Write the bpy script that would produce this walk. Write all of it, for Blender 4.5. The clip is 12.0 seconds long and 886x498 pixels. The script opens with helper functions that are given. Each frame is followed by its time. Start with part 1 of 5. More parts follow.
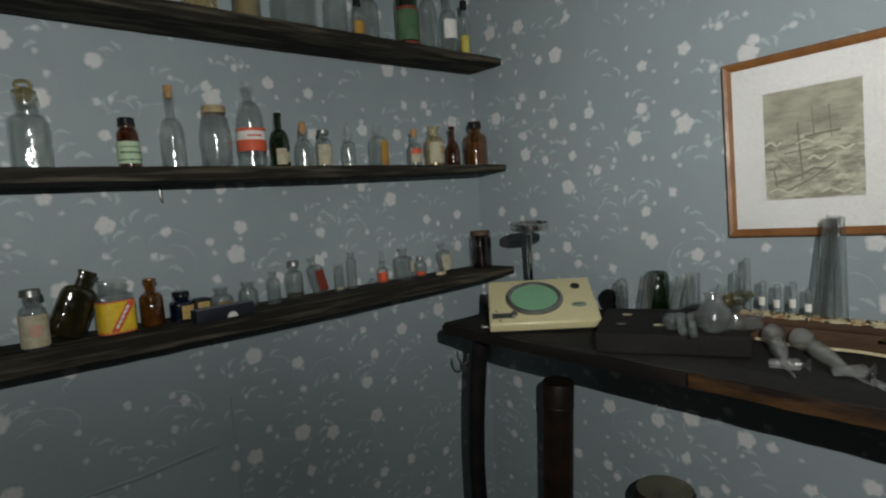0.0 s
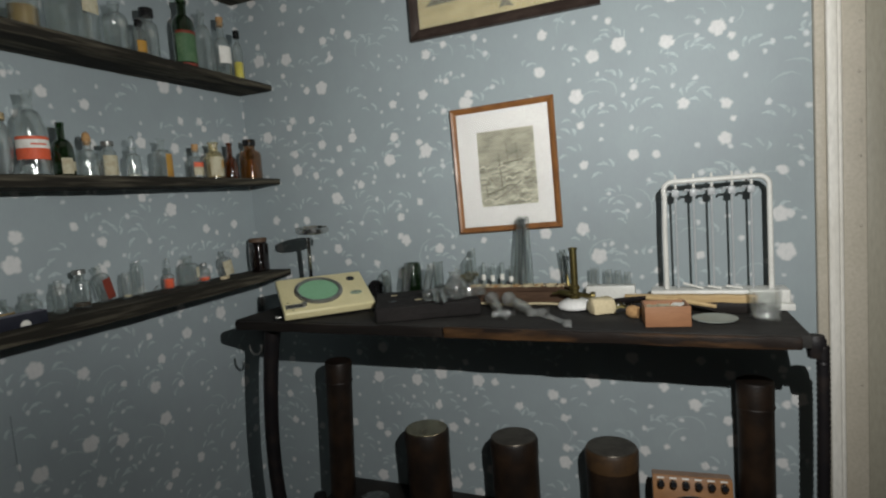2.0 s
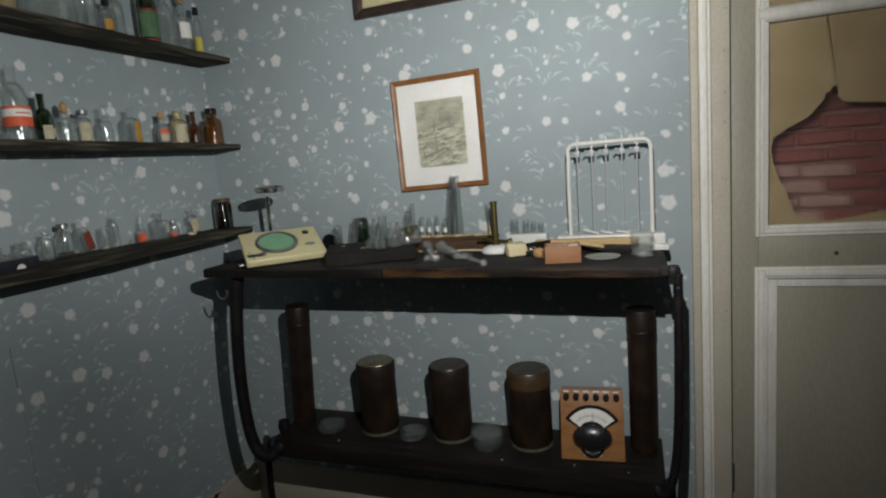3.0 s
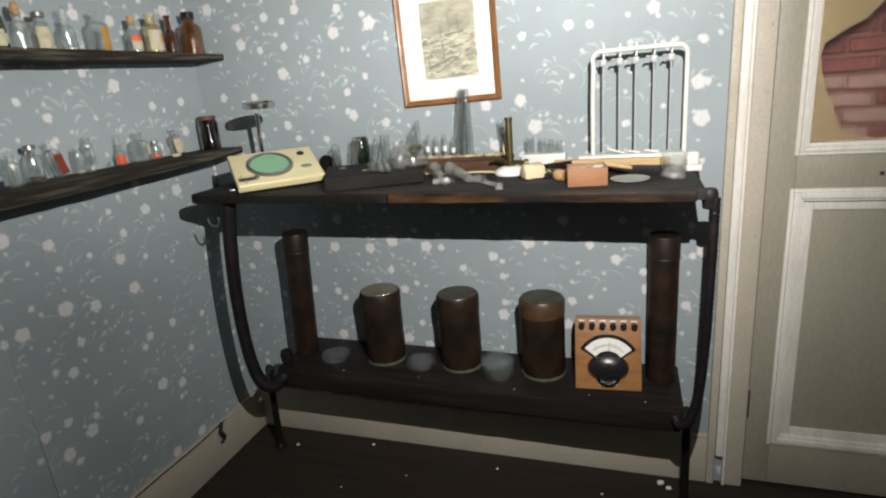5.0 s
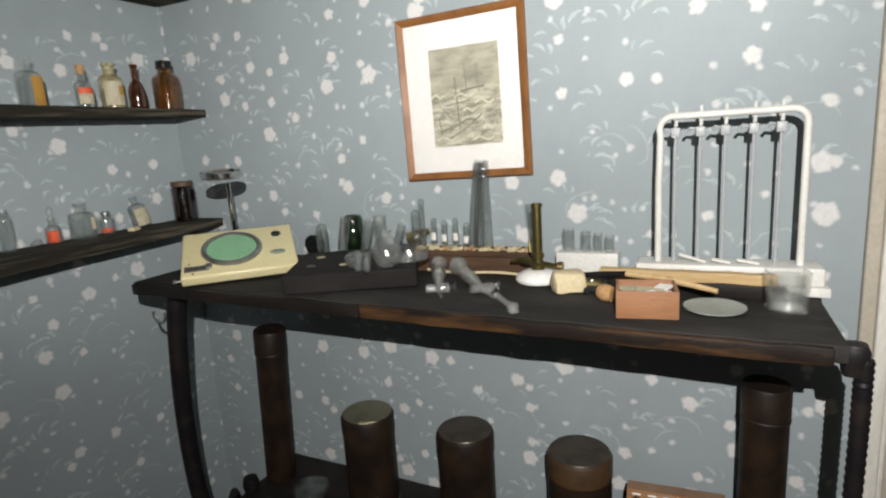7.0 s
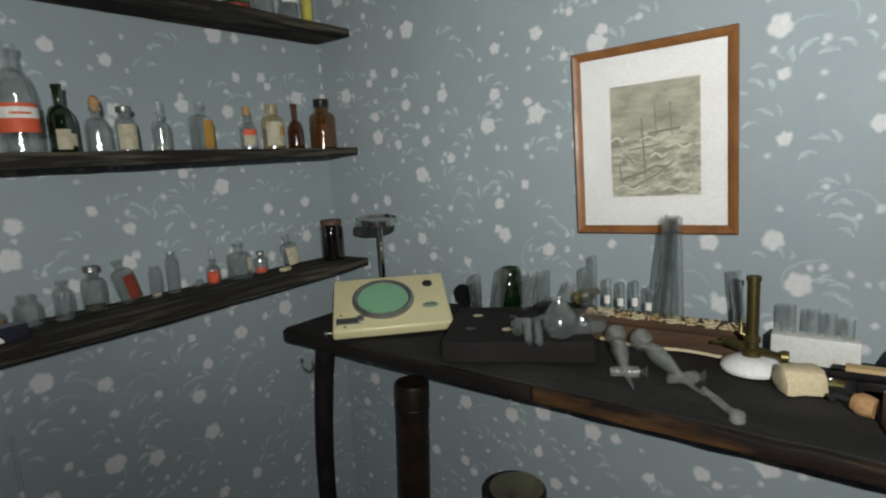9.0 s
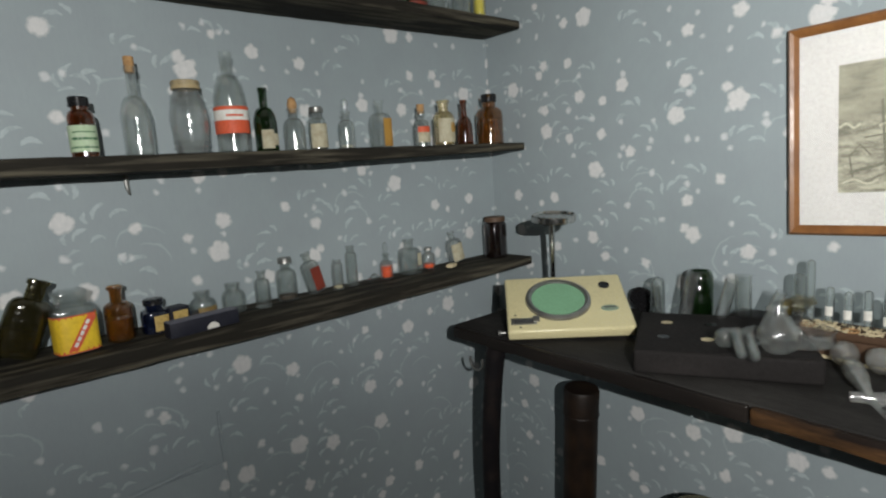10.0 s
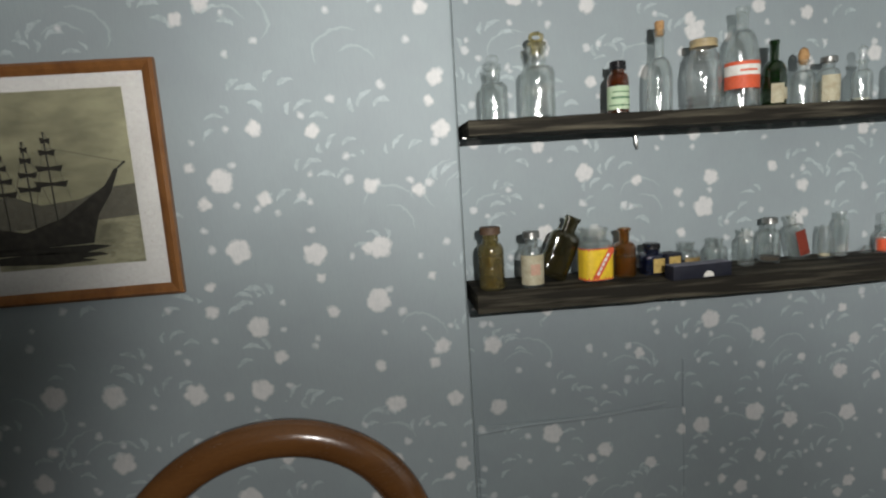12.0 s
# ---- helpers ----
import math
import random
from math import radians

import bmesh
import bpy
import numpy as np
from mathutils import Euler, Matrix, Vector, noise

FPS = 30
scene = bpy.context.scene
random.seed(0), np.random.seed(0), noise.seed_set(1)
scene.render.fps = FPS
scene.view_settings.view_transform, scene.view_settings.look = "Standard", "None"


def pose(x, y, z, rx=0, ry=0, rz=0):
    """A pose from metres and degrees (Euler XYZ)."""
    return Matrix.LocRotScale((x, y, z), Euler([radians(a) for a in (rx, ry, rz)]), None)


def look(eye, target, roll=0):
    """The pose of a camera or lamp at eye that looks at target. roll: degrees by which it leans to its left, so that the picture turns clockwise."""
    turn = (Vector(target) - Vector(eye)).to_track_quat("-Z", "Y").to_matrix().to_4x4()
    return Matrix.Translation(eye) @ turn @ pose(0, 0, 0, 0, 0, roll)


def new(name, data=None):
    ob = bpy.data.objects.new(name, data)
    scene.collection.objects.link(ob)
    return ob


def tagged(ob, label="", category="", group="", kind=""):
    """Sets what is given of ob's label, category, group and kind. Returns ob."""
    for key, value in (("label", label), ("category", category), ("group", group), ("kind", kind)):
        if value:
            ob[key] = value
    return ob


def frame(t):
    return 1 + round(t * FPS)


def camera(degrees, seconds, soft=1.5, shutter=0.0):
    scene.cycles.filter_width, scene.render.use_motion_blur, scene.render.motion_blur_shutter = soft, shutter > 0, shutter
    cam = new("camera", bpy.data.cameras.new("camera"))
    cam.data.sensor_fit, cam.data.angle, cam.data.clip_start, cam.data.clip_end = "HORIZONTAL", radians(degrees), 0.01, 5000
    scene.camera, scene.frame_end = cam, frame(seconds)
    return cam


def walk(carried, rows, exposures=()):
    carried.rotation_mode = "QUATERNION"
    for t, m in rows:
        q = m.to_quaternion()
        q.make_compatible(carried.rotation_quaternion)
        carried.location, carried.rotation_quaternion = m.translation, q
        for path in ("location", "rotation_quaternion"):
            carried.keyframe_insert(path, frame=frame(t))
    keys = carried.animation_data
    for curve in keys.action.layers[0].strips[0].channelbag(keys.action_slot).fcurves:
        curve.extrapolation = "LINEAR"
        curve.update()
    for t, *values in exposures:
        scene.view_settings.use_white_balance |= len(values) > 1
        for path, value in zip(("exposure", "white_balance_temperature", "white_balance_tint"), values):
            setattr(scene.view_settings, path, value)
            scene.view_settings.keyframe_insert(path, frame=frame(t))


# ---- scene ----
cam = camera(77.1, 12.0, soft=2.2)
PATH = [
    (0, (0.125, 0.14, 1.339), (1.43, 1.647, 1.176), -3.8),
    (0.5, (0.057, 0.123, 1.342), (1.436, 1.561, 1.155), -5.1),
    (1, (-0.016, 0.182, 1.346), (1.648, 1.277, 1.175), -5.4),
    (1.5, (-0.097, 0.17, 1.335), (1.702, 1.023, 1.148), -5.3),
    (2, (-0.18, 0.071, 1.325), (1.668, 0.816, 1.156), -4.2),
    (2.5, (-0.29, -0.062, 1.323), (1.586, 0.608, 1.138), -3.2),
    (3, (-0.375, -0.108, 1.294), (1.492, 0.549, 1.008), -4.6),
    (3.5, (-0.432, -0.065, 1.234), (1.381, 0.673, 0.824), -5.3),
    (3.7, (-0.447, -0.064, 1.224), (1.349, 0.682, 0.757), -5.5),
    (5.3, (-0.196, 0.006, 1.292), (1.622, 0.607, 0.715), -5.0),
    (5.5, (-0.145, 0.022, 1.288), (1.704, 0.558, 0.743), -4.6),
    (6, (-0.055, 0.024, 1.286), (1.8, 0.53, 0.734), -4.1),
    (6.5, (0.079, 0.015, 1.293), (1.896, 0.696, 0.809), -4.7),
    (7, (0.198, -0.004, 1.317), (1.968, 0.845, 0.933), -3.7),
    (7.2, (0.226, -0.006, 1.327), (1.987, 0.867, 0.96), -4.2),
    (8.8, (0.297, 0.13, 1.402), (1.913, 1.264, 1.085), -2.8),
    (9, (0.271, 0.167, 1.388), (1.85, 1.356, 1.082), -3.2),
    (9.5, (0.249, 0.226, 1.386), (1.672, 1.597, 1.081), -3.5),
    (10, (0.228, 0.273, 1.388), (1.503, 1.787, 1.103), -3.9),
    (10.5, (0.189, 0.358, 1.37), (1.23, 2.042, 1.087), -4.8),
    (11, (0.139, 0.439, 1.357), (0.994, 2.232, 1.122), -4.8),
    (11.5, (0.048, 0.393, 1.357), (0.522, 2.323, 1.125), -3.7),
    (12, (-0.045, 0.309, 1.362), (0.127, 2.282, 1.08), -3.4),
]
EXPOSURES = [(0.0, -0.65, 6350, 8), (1.0, -0.42, 6350, 8), (2.0, -0.30, 6400, 9), (3.0, -0.35, 6400, 9), (3.7, -0.15, 6400, 9), (5.3, 0.76, 6650, 13), (6.5, 0.51, 6600, 13), (7.2, 0.33, 6600, 12), (9.0, -0.27, 6300, 8), (10.0, 0.09, 6400, 10), (11.0, 0.52, 6500, 11), (12.0, 0.53, 6500, 11)]
walk(cam, [(t, look(eye, target, roll)) for t, eye, target, roll in PATH], EXPOSURES)

# ---- light: fixed spots standing in for one torch carried through a dark room ----
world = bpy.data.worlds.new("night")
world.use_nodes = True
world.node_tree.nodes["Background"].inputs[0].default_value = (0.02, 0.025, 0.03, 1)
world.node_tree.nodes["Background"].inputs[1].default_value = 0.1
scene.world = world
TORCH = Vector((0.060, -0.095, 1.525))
# its wide spill, the beam on the table, and an added fill lamp up the walls: (name, power, towards, width, softness)
for name, power, towards, width, softness in (("torch_spill", 24.7, (0.855, 0.370, -0.364), 180, 0.2), ("torch_beam", 46.2, (0.912, 0.330, -0.245), 97.7, 0.84), ("wall_fill", 39.5, (0.206, 0.409, 0.889), 180, 0.37)):
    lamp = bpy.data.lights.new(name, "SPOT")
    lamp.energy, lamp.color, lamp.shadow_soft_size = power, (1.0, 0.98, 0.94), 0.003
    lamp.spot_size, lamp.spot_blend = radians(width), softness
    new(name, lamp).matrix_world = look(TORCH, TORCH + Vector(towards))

# ---- helpers of this scene ----
class S:
    """A shader socket with arithmetic."""
    def __init__(self, nt, sock):
        self.nt, self.sock = nt, sock

    def op(self, kind, *others):
        n = self.nt.nodes.new("ShaderNodeMath")
        n.operation = kind
        for i, o in enumerate((self, *others)):
            if isinstance(o, S):
                self.nt.links.new(o.sock, n.inputs[i])
            else:
                n.inputs[i].default_value = o
        return S(self.nt, n.outputs[0])

    def __add__(self, o): return self.op("ADD", o)
    def __sub__(self, o): return self.op("SUBTRACT", o)
    def __mul__(self, o): return self.op("MULTIPLY", o)
    def clamp(self): return self.op("MAXIMUM", 0.0).op("MINIMUM", 1.0)
    def above(self, v): return self.op("GREATER_THAN", v)
    def below(self, v): return self.op("LESS_THAN", v)


def blank(name):
    m = bpy.data.materials.new(name)
    m.use_nodes = True
    nt = m.node_tree
    return m, nt, nt.nodes["Principled BSDF"]


def colour_mix(nt, fac, a, b, kind="MIX"):
    n = nt.nodes.new("ShaderNodeMix")
    n.data_type, n.blend_type = "RGBA", kind
    for sock, v in ((n.inputs[0], fac), (n.inputs[6], a), (n.inputs[7], b)):
        if isinstance(v, S):
            nt.links.new(v.sock, sock)
        elif isinstance(v, (int, float)):
            sock.default_value = v
        else:
            sock.default_value = (*v, 1)
    return S(nt, n.outputs[2])


def coords(nt, kind="Object"):
    return S(nt, nt.nodes.new("ShaderNodeTexCoord").outputs[kind])


def noise_of(nt, vec, scale, detail=4.0, stretch=None, rough=0.55):
    if stretch:
        mp = nt.nodes.new("ShaderNodeMapping")
        mp.inputs["Scale"].default_value = stretch
        nt.links.new(vec.sock, mp.inputs[0])
        vec = S(nt, mp.outputs[0])
    n = nt.nodes.new("ShaderNodeTexNoise")
    n.inputs["Scale"].default_value, n.inputs["Detail"].default_value, n.inputs["Roughness"].default_value = scale, detail, rough
    nt.links.new(vec.sock, n.inputs["Vector"])
    return S(nt, n.outputs["Fac"])


def ramp(nt, fac, lo, hi):
    n = nt.nodes.new("ShaderNodeMapRange")
    nt.links.new(fac.sock, n.inputs[0])
    n.inputs[1].default_value, n.inputs[2].default_value = lo, hi
    return S(nt, n.outputs[0])


def bump(nt, bsdf, height, strength, distance=0.002):
    n = nt.nodes.new("ShaderNodeBump")
    n.inputs["Strength"].default_value, n.inputs["Distance"].default_value = strength, distance
    nt.links.new(height.sock, n.inputs["Height"])
    nt.links.new(n.outputs[0], bsdf.inputs["Normal"])


def surface(name, base, worn=None, rough=0.6, metal=0.0, scale=25.0, stretch=None, amount=(0.45, 0.75), relief=0.25, fine=180.0, distance=0.001, coat=0.0, spec=0.35):
    """A painted, wooden, metal or paper surface: base colour, patches of a second colour, fine grain and relief."""
    m, nt, b = blank(name)
    vec = coords(nt)
    big = noise_of(nt, vec, scale, 6.0, stretch)
    small = noise_of(nt, vec, fine, 3.0, stretch)
    col = colour_mix(nt, ramp(nt, big, *amount), base, worn or [c * 0.7 for c in base])
    col = colour_mix(nt, ramp(nt, small, 0.35, 0.75) * 0.35, col, [c * 0.55 for c in base])
    nt.links.new(col.sock, b.inputs["Base Color"])
    nt.links.new(((small - 0.5) * 0.3 + (big - 0.5) * 0.25 + rough).clamp().sock, b.inputs["Roughness"])
    b.inputs["Metallic"].default_value = metal
    b.inputs["Specular IOR Level"].default_value = spec
    b.inputs["Coat Weight"].default_value = coat
    bump(nt, b, small + big, relief, distance)
    return m


def glass(name, colour, rough=0.03, dust=0.10, solid=1.0):
    m, nt, b = blank(name)
    vec = coords(nt)
    b.inputs["Base Color"].default_value = (*colour, 1)
    b.inputs["Transmission Weight"].default_value = 1.0
    b.inputs["IOR"].default_value = 1.45
    b.inputs["Coat Weight"].default_value = 1.0
    b.inputs["Coat Roughness"].default_value = 0.08
    b.inputs["Alpha"].default_value = solid
    n = noise_of(nt, vec, 60.0, 5.0)
    nt.links.new((ramp(nt, n, 0.4, 0.8) * dust * 2.0 + rough).sock, b.inputs["Roughness"])
    nt.links.new(((ramp(nt, n, 0.1, 0.8) * 0.5 + 0.35) * (-dust) + 1.0).sock, b.inputs["Transmission Weight"])
    bump(nt, b, noise_of(nt, vec, 30.0, 1.0), 0.08, 0.001)
    wave = nt.nodes.new("ShaderNodeBump")   # the uneven surface of old blown glass
    wave.inputs["Strength"].default_value, wave.inputs["Distance"].default_value = 0.8, 0.004
    nt.links.new(noise_of(nt, vec, 55.0, 1.0).sock, wave.inputs["Height"])
    nt.links.new(wave.outputs[0], b.inputs["Coat Normal"])
    return m


def clear_glass(name, tint, bend=0.22, rough=0.02, dust=0.02):
    """Thin old blown glass: mostly seen straight through, partly bent, with glints and a trace of dust."""
    m, nt, b = blank(name)
    vec = coords(nt)
    b.inputs["Base Color"].default_value = (*tint, 1)
    b.inputs["IOR"].default_value = 1.45
    film = ramp(nt, noise_of(nt, vec, 60.0, 5.0), 0.35, 0.8)
    nt.links.new((film * (-dust * 3.0) + (1.0 - dust)).sock, b.inputs["Transmission Weight"])
    nt.links.new((film * 0.1 + rough).sock, b.inputs["Roughness"])
    wave = nt.nodes.new("ShaderNodeBump")
    wave.inputs["Strength"].default_value, wave.inputs["Distance"].default_value = 0.7, 0.003
    nt.links.new(noise_of(nt, vec, 55.0, 1.0).sock, wave.inputs["Height"])
    nt.links.new(wave.outputs[0], b.inputs["Normal"])
    straight = nt.nodes.new("ShaderNodeBsdfTransparent")
    straight.inputs[0].default_value = (*tint, 1)
    gloss = nt.nodes.new("ShaderNodeBsdfGlossy")
    gloss.inputs["Roughness"].default_value = 0.11
    nt.links.new(wave.outputs[0], gloss.inputs["Normal"])
    body, skin = nt.nodes.new("ShaderNodeMixShader"), nt.nodes.new("ShaderNodeMixShader")
    body.inputs[0].default_value = bend
    nt.links.new(straight.outputs[0], body.inputs[1])
    nt.links.new(b.outputs[0], body.inputs[2])
    rim = nt.nodes.new("ShaderNodeFresnel")
    rim.inputs["IOR"].default_value = 1.32
    nt.links.new((S(nt, rim.outputs[0]) * 0.25 + 0.055).clamp().sock, skin.inputs[0])
    nt.links.new(body.outputs[0], skin.inputs[1])
    nt.links.new(gloss.outputs[0], skin.inputs[2])
    nt.links.new(skin.outputs[0], nt.nodes["Material Output"].inputs["Surface"])
    return m


def wallpaper(name):
    """Blue-grey paper with white blossoms, buds and pale curled leaves."""
    m, nt, b = blank(name)
    pos = nt.nodes.new("ShaderNodeNewGeometry").outputs["Position"]
    sep = nt.nodes.new("ShaderNodeSeparateXYZ")
    nt.links.new(pos, sep.inputs[0])
    u = S(nt, sep.outputs[0]) + S(nt, sep.outputs[1])
    v = S(nt, sep.outputs[2])
    wob = noise_of(nt, S(nt, pos), 75.0, 2.0)
    wob2 = noise_of(nt, S(nt, pos), 66.0, 2.0, (1.1, 0.9, 1.3))

    def cells(scale, du, dv, loose):
        """Local offset (metres) from the nearest cell point, its distance and angle, and two random numbers."""
        c = nt.nodes.new("ShaderNodeCombineXYZ")
        su, sv = (u + du) * scale, (v + dv) * scale
        nt.links.new(su.sock, c.inputs[0])
        nt.links.new(sv.sock, c.inputs[1])
        n = nt.nodes.new("ShaderNodeTexVoronoi")
        n.voronoi_dimensions, n.feature = "2D", "F1"
        n.inputs["Scale"].default_value, n.inputs["Randomness"].default_value = 1.0, loose
        nt.links.new(c.outputs[0], n.inputs["Vector"])
        ps = nt.nodes.new("ShaderNodeSeparateXYZ")
        nt.links.new(n.outputs["Position"], ps.inputs[0])
        cs = nt.nodes.new("ShaderNodeSeparateColor")
        nt.links.new(n.outputs["Color"], cs.inputs[0])
        a, c2 = S(nt, cs.outputs[0]), S(nt, cs.outputs[1])
        dx = (su - S(nt, ps.outputs[0])) * (1 / scale)
        dy = (sv - S(nt, ps.outputs[1])) * (1 / scale)
        return dx, dy, a, c2

    def blossom(scale, du, dv, radius, share, petals):
        dx, dy, a, c2 = cells(scale, du, dv, 0.85)
        dx, dy = dx + (wob - 0.5) * 0.011, dy + (wob2 - 0.5) * 0.011
        r = (dx * dx + dy * dy).op("SQRT")
        th = dy.op("ARCTAN2", dx) + a * 6.28
        lobe = (th * petals * 0.5).op("COSINE").op("ABSOLUTE") * 0.17 + (th + c2 * 6.0).op("COSINE") * 0.11 + 0.82
        edge = lobe * (c2 * 0.45 + 0.6) * radius
        return ((edge - r) * 170.0 + 0.5).clamp() * a.below(share), (r * (1 / radius)).clamp()

    def curl(scale, du, dv, radius, width, share):
        dx, dy, a, c2 = cells(scale, du, dv, 0.8)
        turn = c2.above(0.5) * 2.0 - 1.0
        turn2 = (a * 2.6 - 1.0) * 0.75
        cr, sr = turn2.op("COSINE"), turn2.op("SINE")
        dx, dy = (dx * cr - dy * sr) * turn, dx * sr + dy * cr
        dx, dy = dx + (wob - 0.5) * 0.010, dy + (wob2 - 0.5) * 0.010
        total = None
        for ox, oy, k, lo, hi in ((0.0, 0.0, 1.0, 0.5, 2.0), (0.012, 0.016, 0.75, 0.9, 2.7), (-0.018, -0.016, 0.6, -0.5, 1.2)):
            ax, ay = dx + ox, dy + oy
            r = (ax * ax + ay * ay).op("SQRT")
            th = ay.op("ARCTAN2", ax)
            mid = (th - (lo + hi) / 2).op("ABSOLUTE") * (-2.0 / (hi - lo)) + 1.0
            line = ((mid.clamp().op("SQRT") * width) - (r - radius * k).op("ABSOLUTE")) * 520.0
            arc = (line + 0.3).clamp() * mid.above(0.0)
            total = arc if total is None else total.op("MAXIMUM", arc)
        return total * a.below(share)

    leaves = curl(8.0, 0.31, 0.17, 0.026, 0.0050, 0.6).op("MAXIMUM", curl(9.5, 1.7, 0.6, 0.022, 0.0042, 0.55))
    stems = curl(4.5, 0.9, 2.3, 0.055, 0.0026, 0.9)
    big, deep = blossom(8.6, 0.0, 0.0, 0.021, 0.52, 5.0)
    mid, deep2 = blossom(10.5, 3.3, 1.2, 0.0125, 0.36, 4.0)
    bud, _ = blossom(13.0, 5.1, 4.4, 0.0075, 0.36, 2.0)
    bud2, _ = blossom(17.0, 2.1, 7.4, 0.006, 0.28, 2.0)
    stain = noise_of(nt, S(nt, pos), 2.2, 5.0)
    grain = noise_of(nt, S(nt, pos), 260.0, 2.0, (1, 1, 0.25))
    ground = colour_mix(nt, ramp(nt, stain, 0.3, 0.75), (0.290, 0.333, 0.349), (0.256, 0.297, 0.312))
    ground = colour_mix(nt, ramp(nt, noise_of(nt, S(nt, pos), 14.0, 4.0), 0.35, 0.8) * 0.35, ground, (0.315, 0.38, 0.385))
    ground = colour_mix(nt, stems * 0.36, ground, (0.44, 0.51, 0.52))
    ground = colour_mix(nt, leaves * ramp(nt, noise_of(nt, S(nt, pos), 70.0, 3.0), 0.25, 0.6) * 0.5, ground, (0.52, 0.60, 0.61))
    ground = colour_mix(nt, bud.op("MAXIMUM", bud2) * 0.68, ground, (0.66, 0.67, 0.67))
    petal = colour_mix(nt, ramp(nt, noise_of(nt, S(nt, pos), 110.0, 3.0), 0.4, 0.75) * 0.5, (0.68, 0.67, 0.655), (0.53, 0.55, 0.545))
    ground = colour_mix(nt, big.op("MAXIMUM", mid) * 0.84, ground, petal)
    ground = colour_mix(nt, ramp(nt, grain, 0.4, 0.8) * 0.12, ground, (0.2, 0.24, 0.26))
    nt.links.new(ground.sock, b.inputs["Base Color"])
    b.inputs["Roughness"].default_value = 0.62
    b.inputs["Specular IOR Level"].default_value = 0.3
    bump(nt, b, grain * 0.4 + noise_of(nt, S(nt, pos), 5.0, 3.0) * 6.0, 0.25, 0.002)
    return m


def part(name, bm, mat, parent=None, label="", m=None, smooth=True):
    """Links a bmesh as one mesh object under a thing or a part."""
    me = bpy.data.meshes.new(name)
    bmesh.ops.recalc_face_normals(bm, faces=bm.faces[:])
    bm.to_mesh(me)
    bm.free()
    if smooth:
        me.polygons.foreach_set("use_smooth", [True] * len(me.polygons))
        me.set_sharp_from_angle(angle=radians(38))
    me.materials.append(mat)
    ob = new(name, me)
    if parent:
        ob.parent = parent
    if m is not None:
        ob.matrix_basis = m
    if label:
        tagged(ob, label)
    return ob


def thing(name, label, category, m, group="", kind=""):
    ob = new(name)
    ob.empty_display_size = 0.05
    ob.matrix_basis = m
    return tagged(ob, label, category, group, kind)


def box(x0, x1, y0, y1, z0, z1, bevel=0.0, bm=None, seg=2):
    bm = bm or bmesh.new()
    made = bmesh.ops.create_cube(bm, size=1.0, matrix=Matrix.Translation(((x0 + x1) / 2, (y0 + y1) / 2, (z0 + z1) / 2)) @ Matrix.Diagonal((x1 - x0, y1 - y0, z1 - z0, 1)))
    if bevel:
        edges = {e for v in made["verts"] for e in v.link_edges}
        bmesh.ops.bevel(bm, geom=list(edges), offset=bevel, segments=seg, affect="EDGES", profile=0.6)
    return bm


def board(x0, x1, y0, y1, z0, z1, bevel=0.003, wear=0.002, cuts=24, along=0):
    """A worn board: cut across its length and roughened a little along its edges."""
    bm = box(x0, x1, y0, y1, z0, z1, bevel)
    lo, hi = ((x0, x1), (y0, y1))[along]
    for i in range(1, cuts):
        co = [0, 0, 0]
        co[along] = lo + (hi - lo) * i / cuts
        no = [0, 0, 0]
        no[along] = 1
        bmesh.ops.bisect_plane(bm, geom=bm.verts[:] + bm.edges[:] + bm.faces[:], plane_co=co, plane_no=no)
    for v in bm.verts:
        if lo + 0.001 < v.co[along] < hi - 0.001:
            v.co += noise.noise_vector(v.co * 23.0) * wear
    return bm


def lathe(profile, seg=24, square=0.0, bm=None, flat=1.0):
    """A turned shape; square above 0 pulls its round section towards a rounded square, flat squeezes it in depth."""
    bm = bm or bmesh.new()
    rings = []
    for r, z in profile:
        if r < 1e-5:
            rings.append([bm.verts.new((0, 0, z))])
            continue
        ring = []
        for i in range(seg):
            a = 2 * math.pi * i / seg
            c, s = math.cos(a), math.sin(a)
            k = 1.0
            if square:
                k = 1 + square * (1 / (abs(c) ** 6 + abs(s) ** 6) ** (1 / 6) - 1)
            ring.append(bm.verts.new((r * k * c, r * k * s * flat, z)))
        rings.append(ring)
    for a, b in zip(rings, rings[1:]):
        if len(a) == 1 and len(b) == 1:
            continue
        for i in range(seg):
            j = (i + 1) % seg
            if len(a) == 1:
                bm.faces.new((a[0], b[j], b[i]))
            elif len(b) == 1:
                bm.faces.new((a[i], a[j], b[0]))
            else:
                bm.faces.new((a[i], a[j], b[j], b[i]))
    return bm


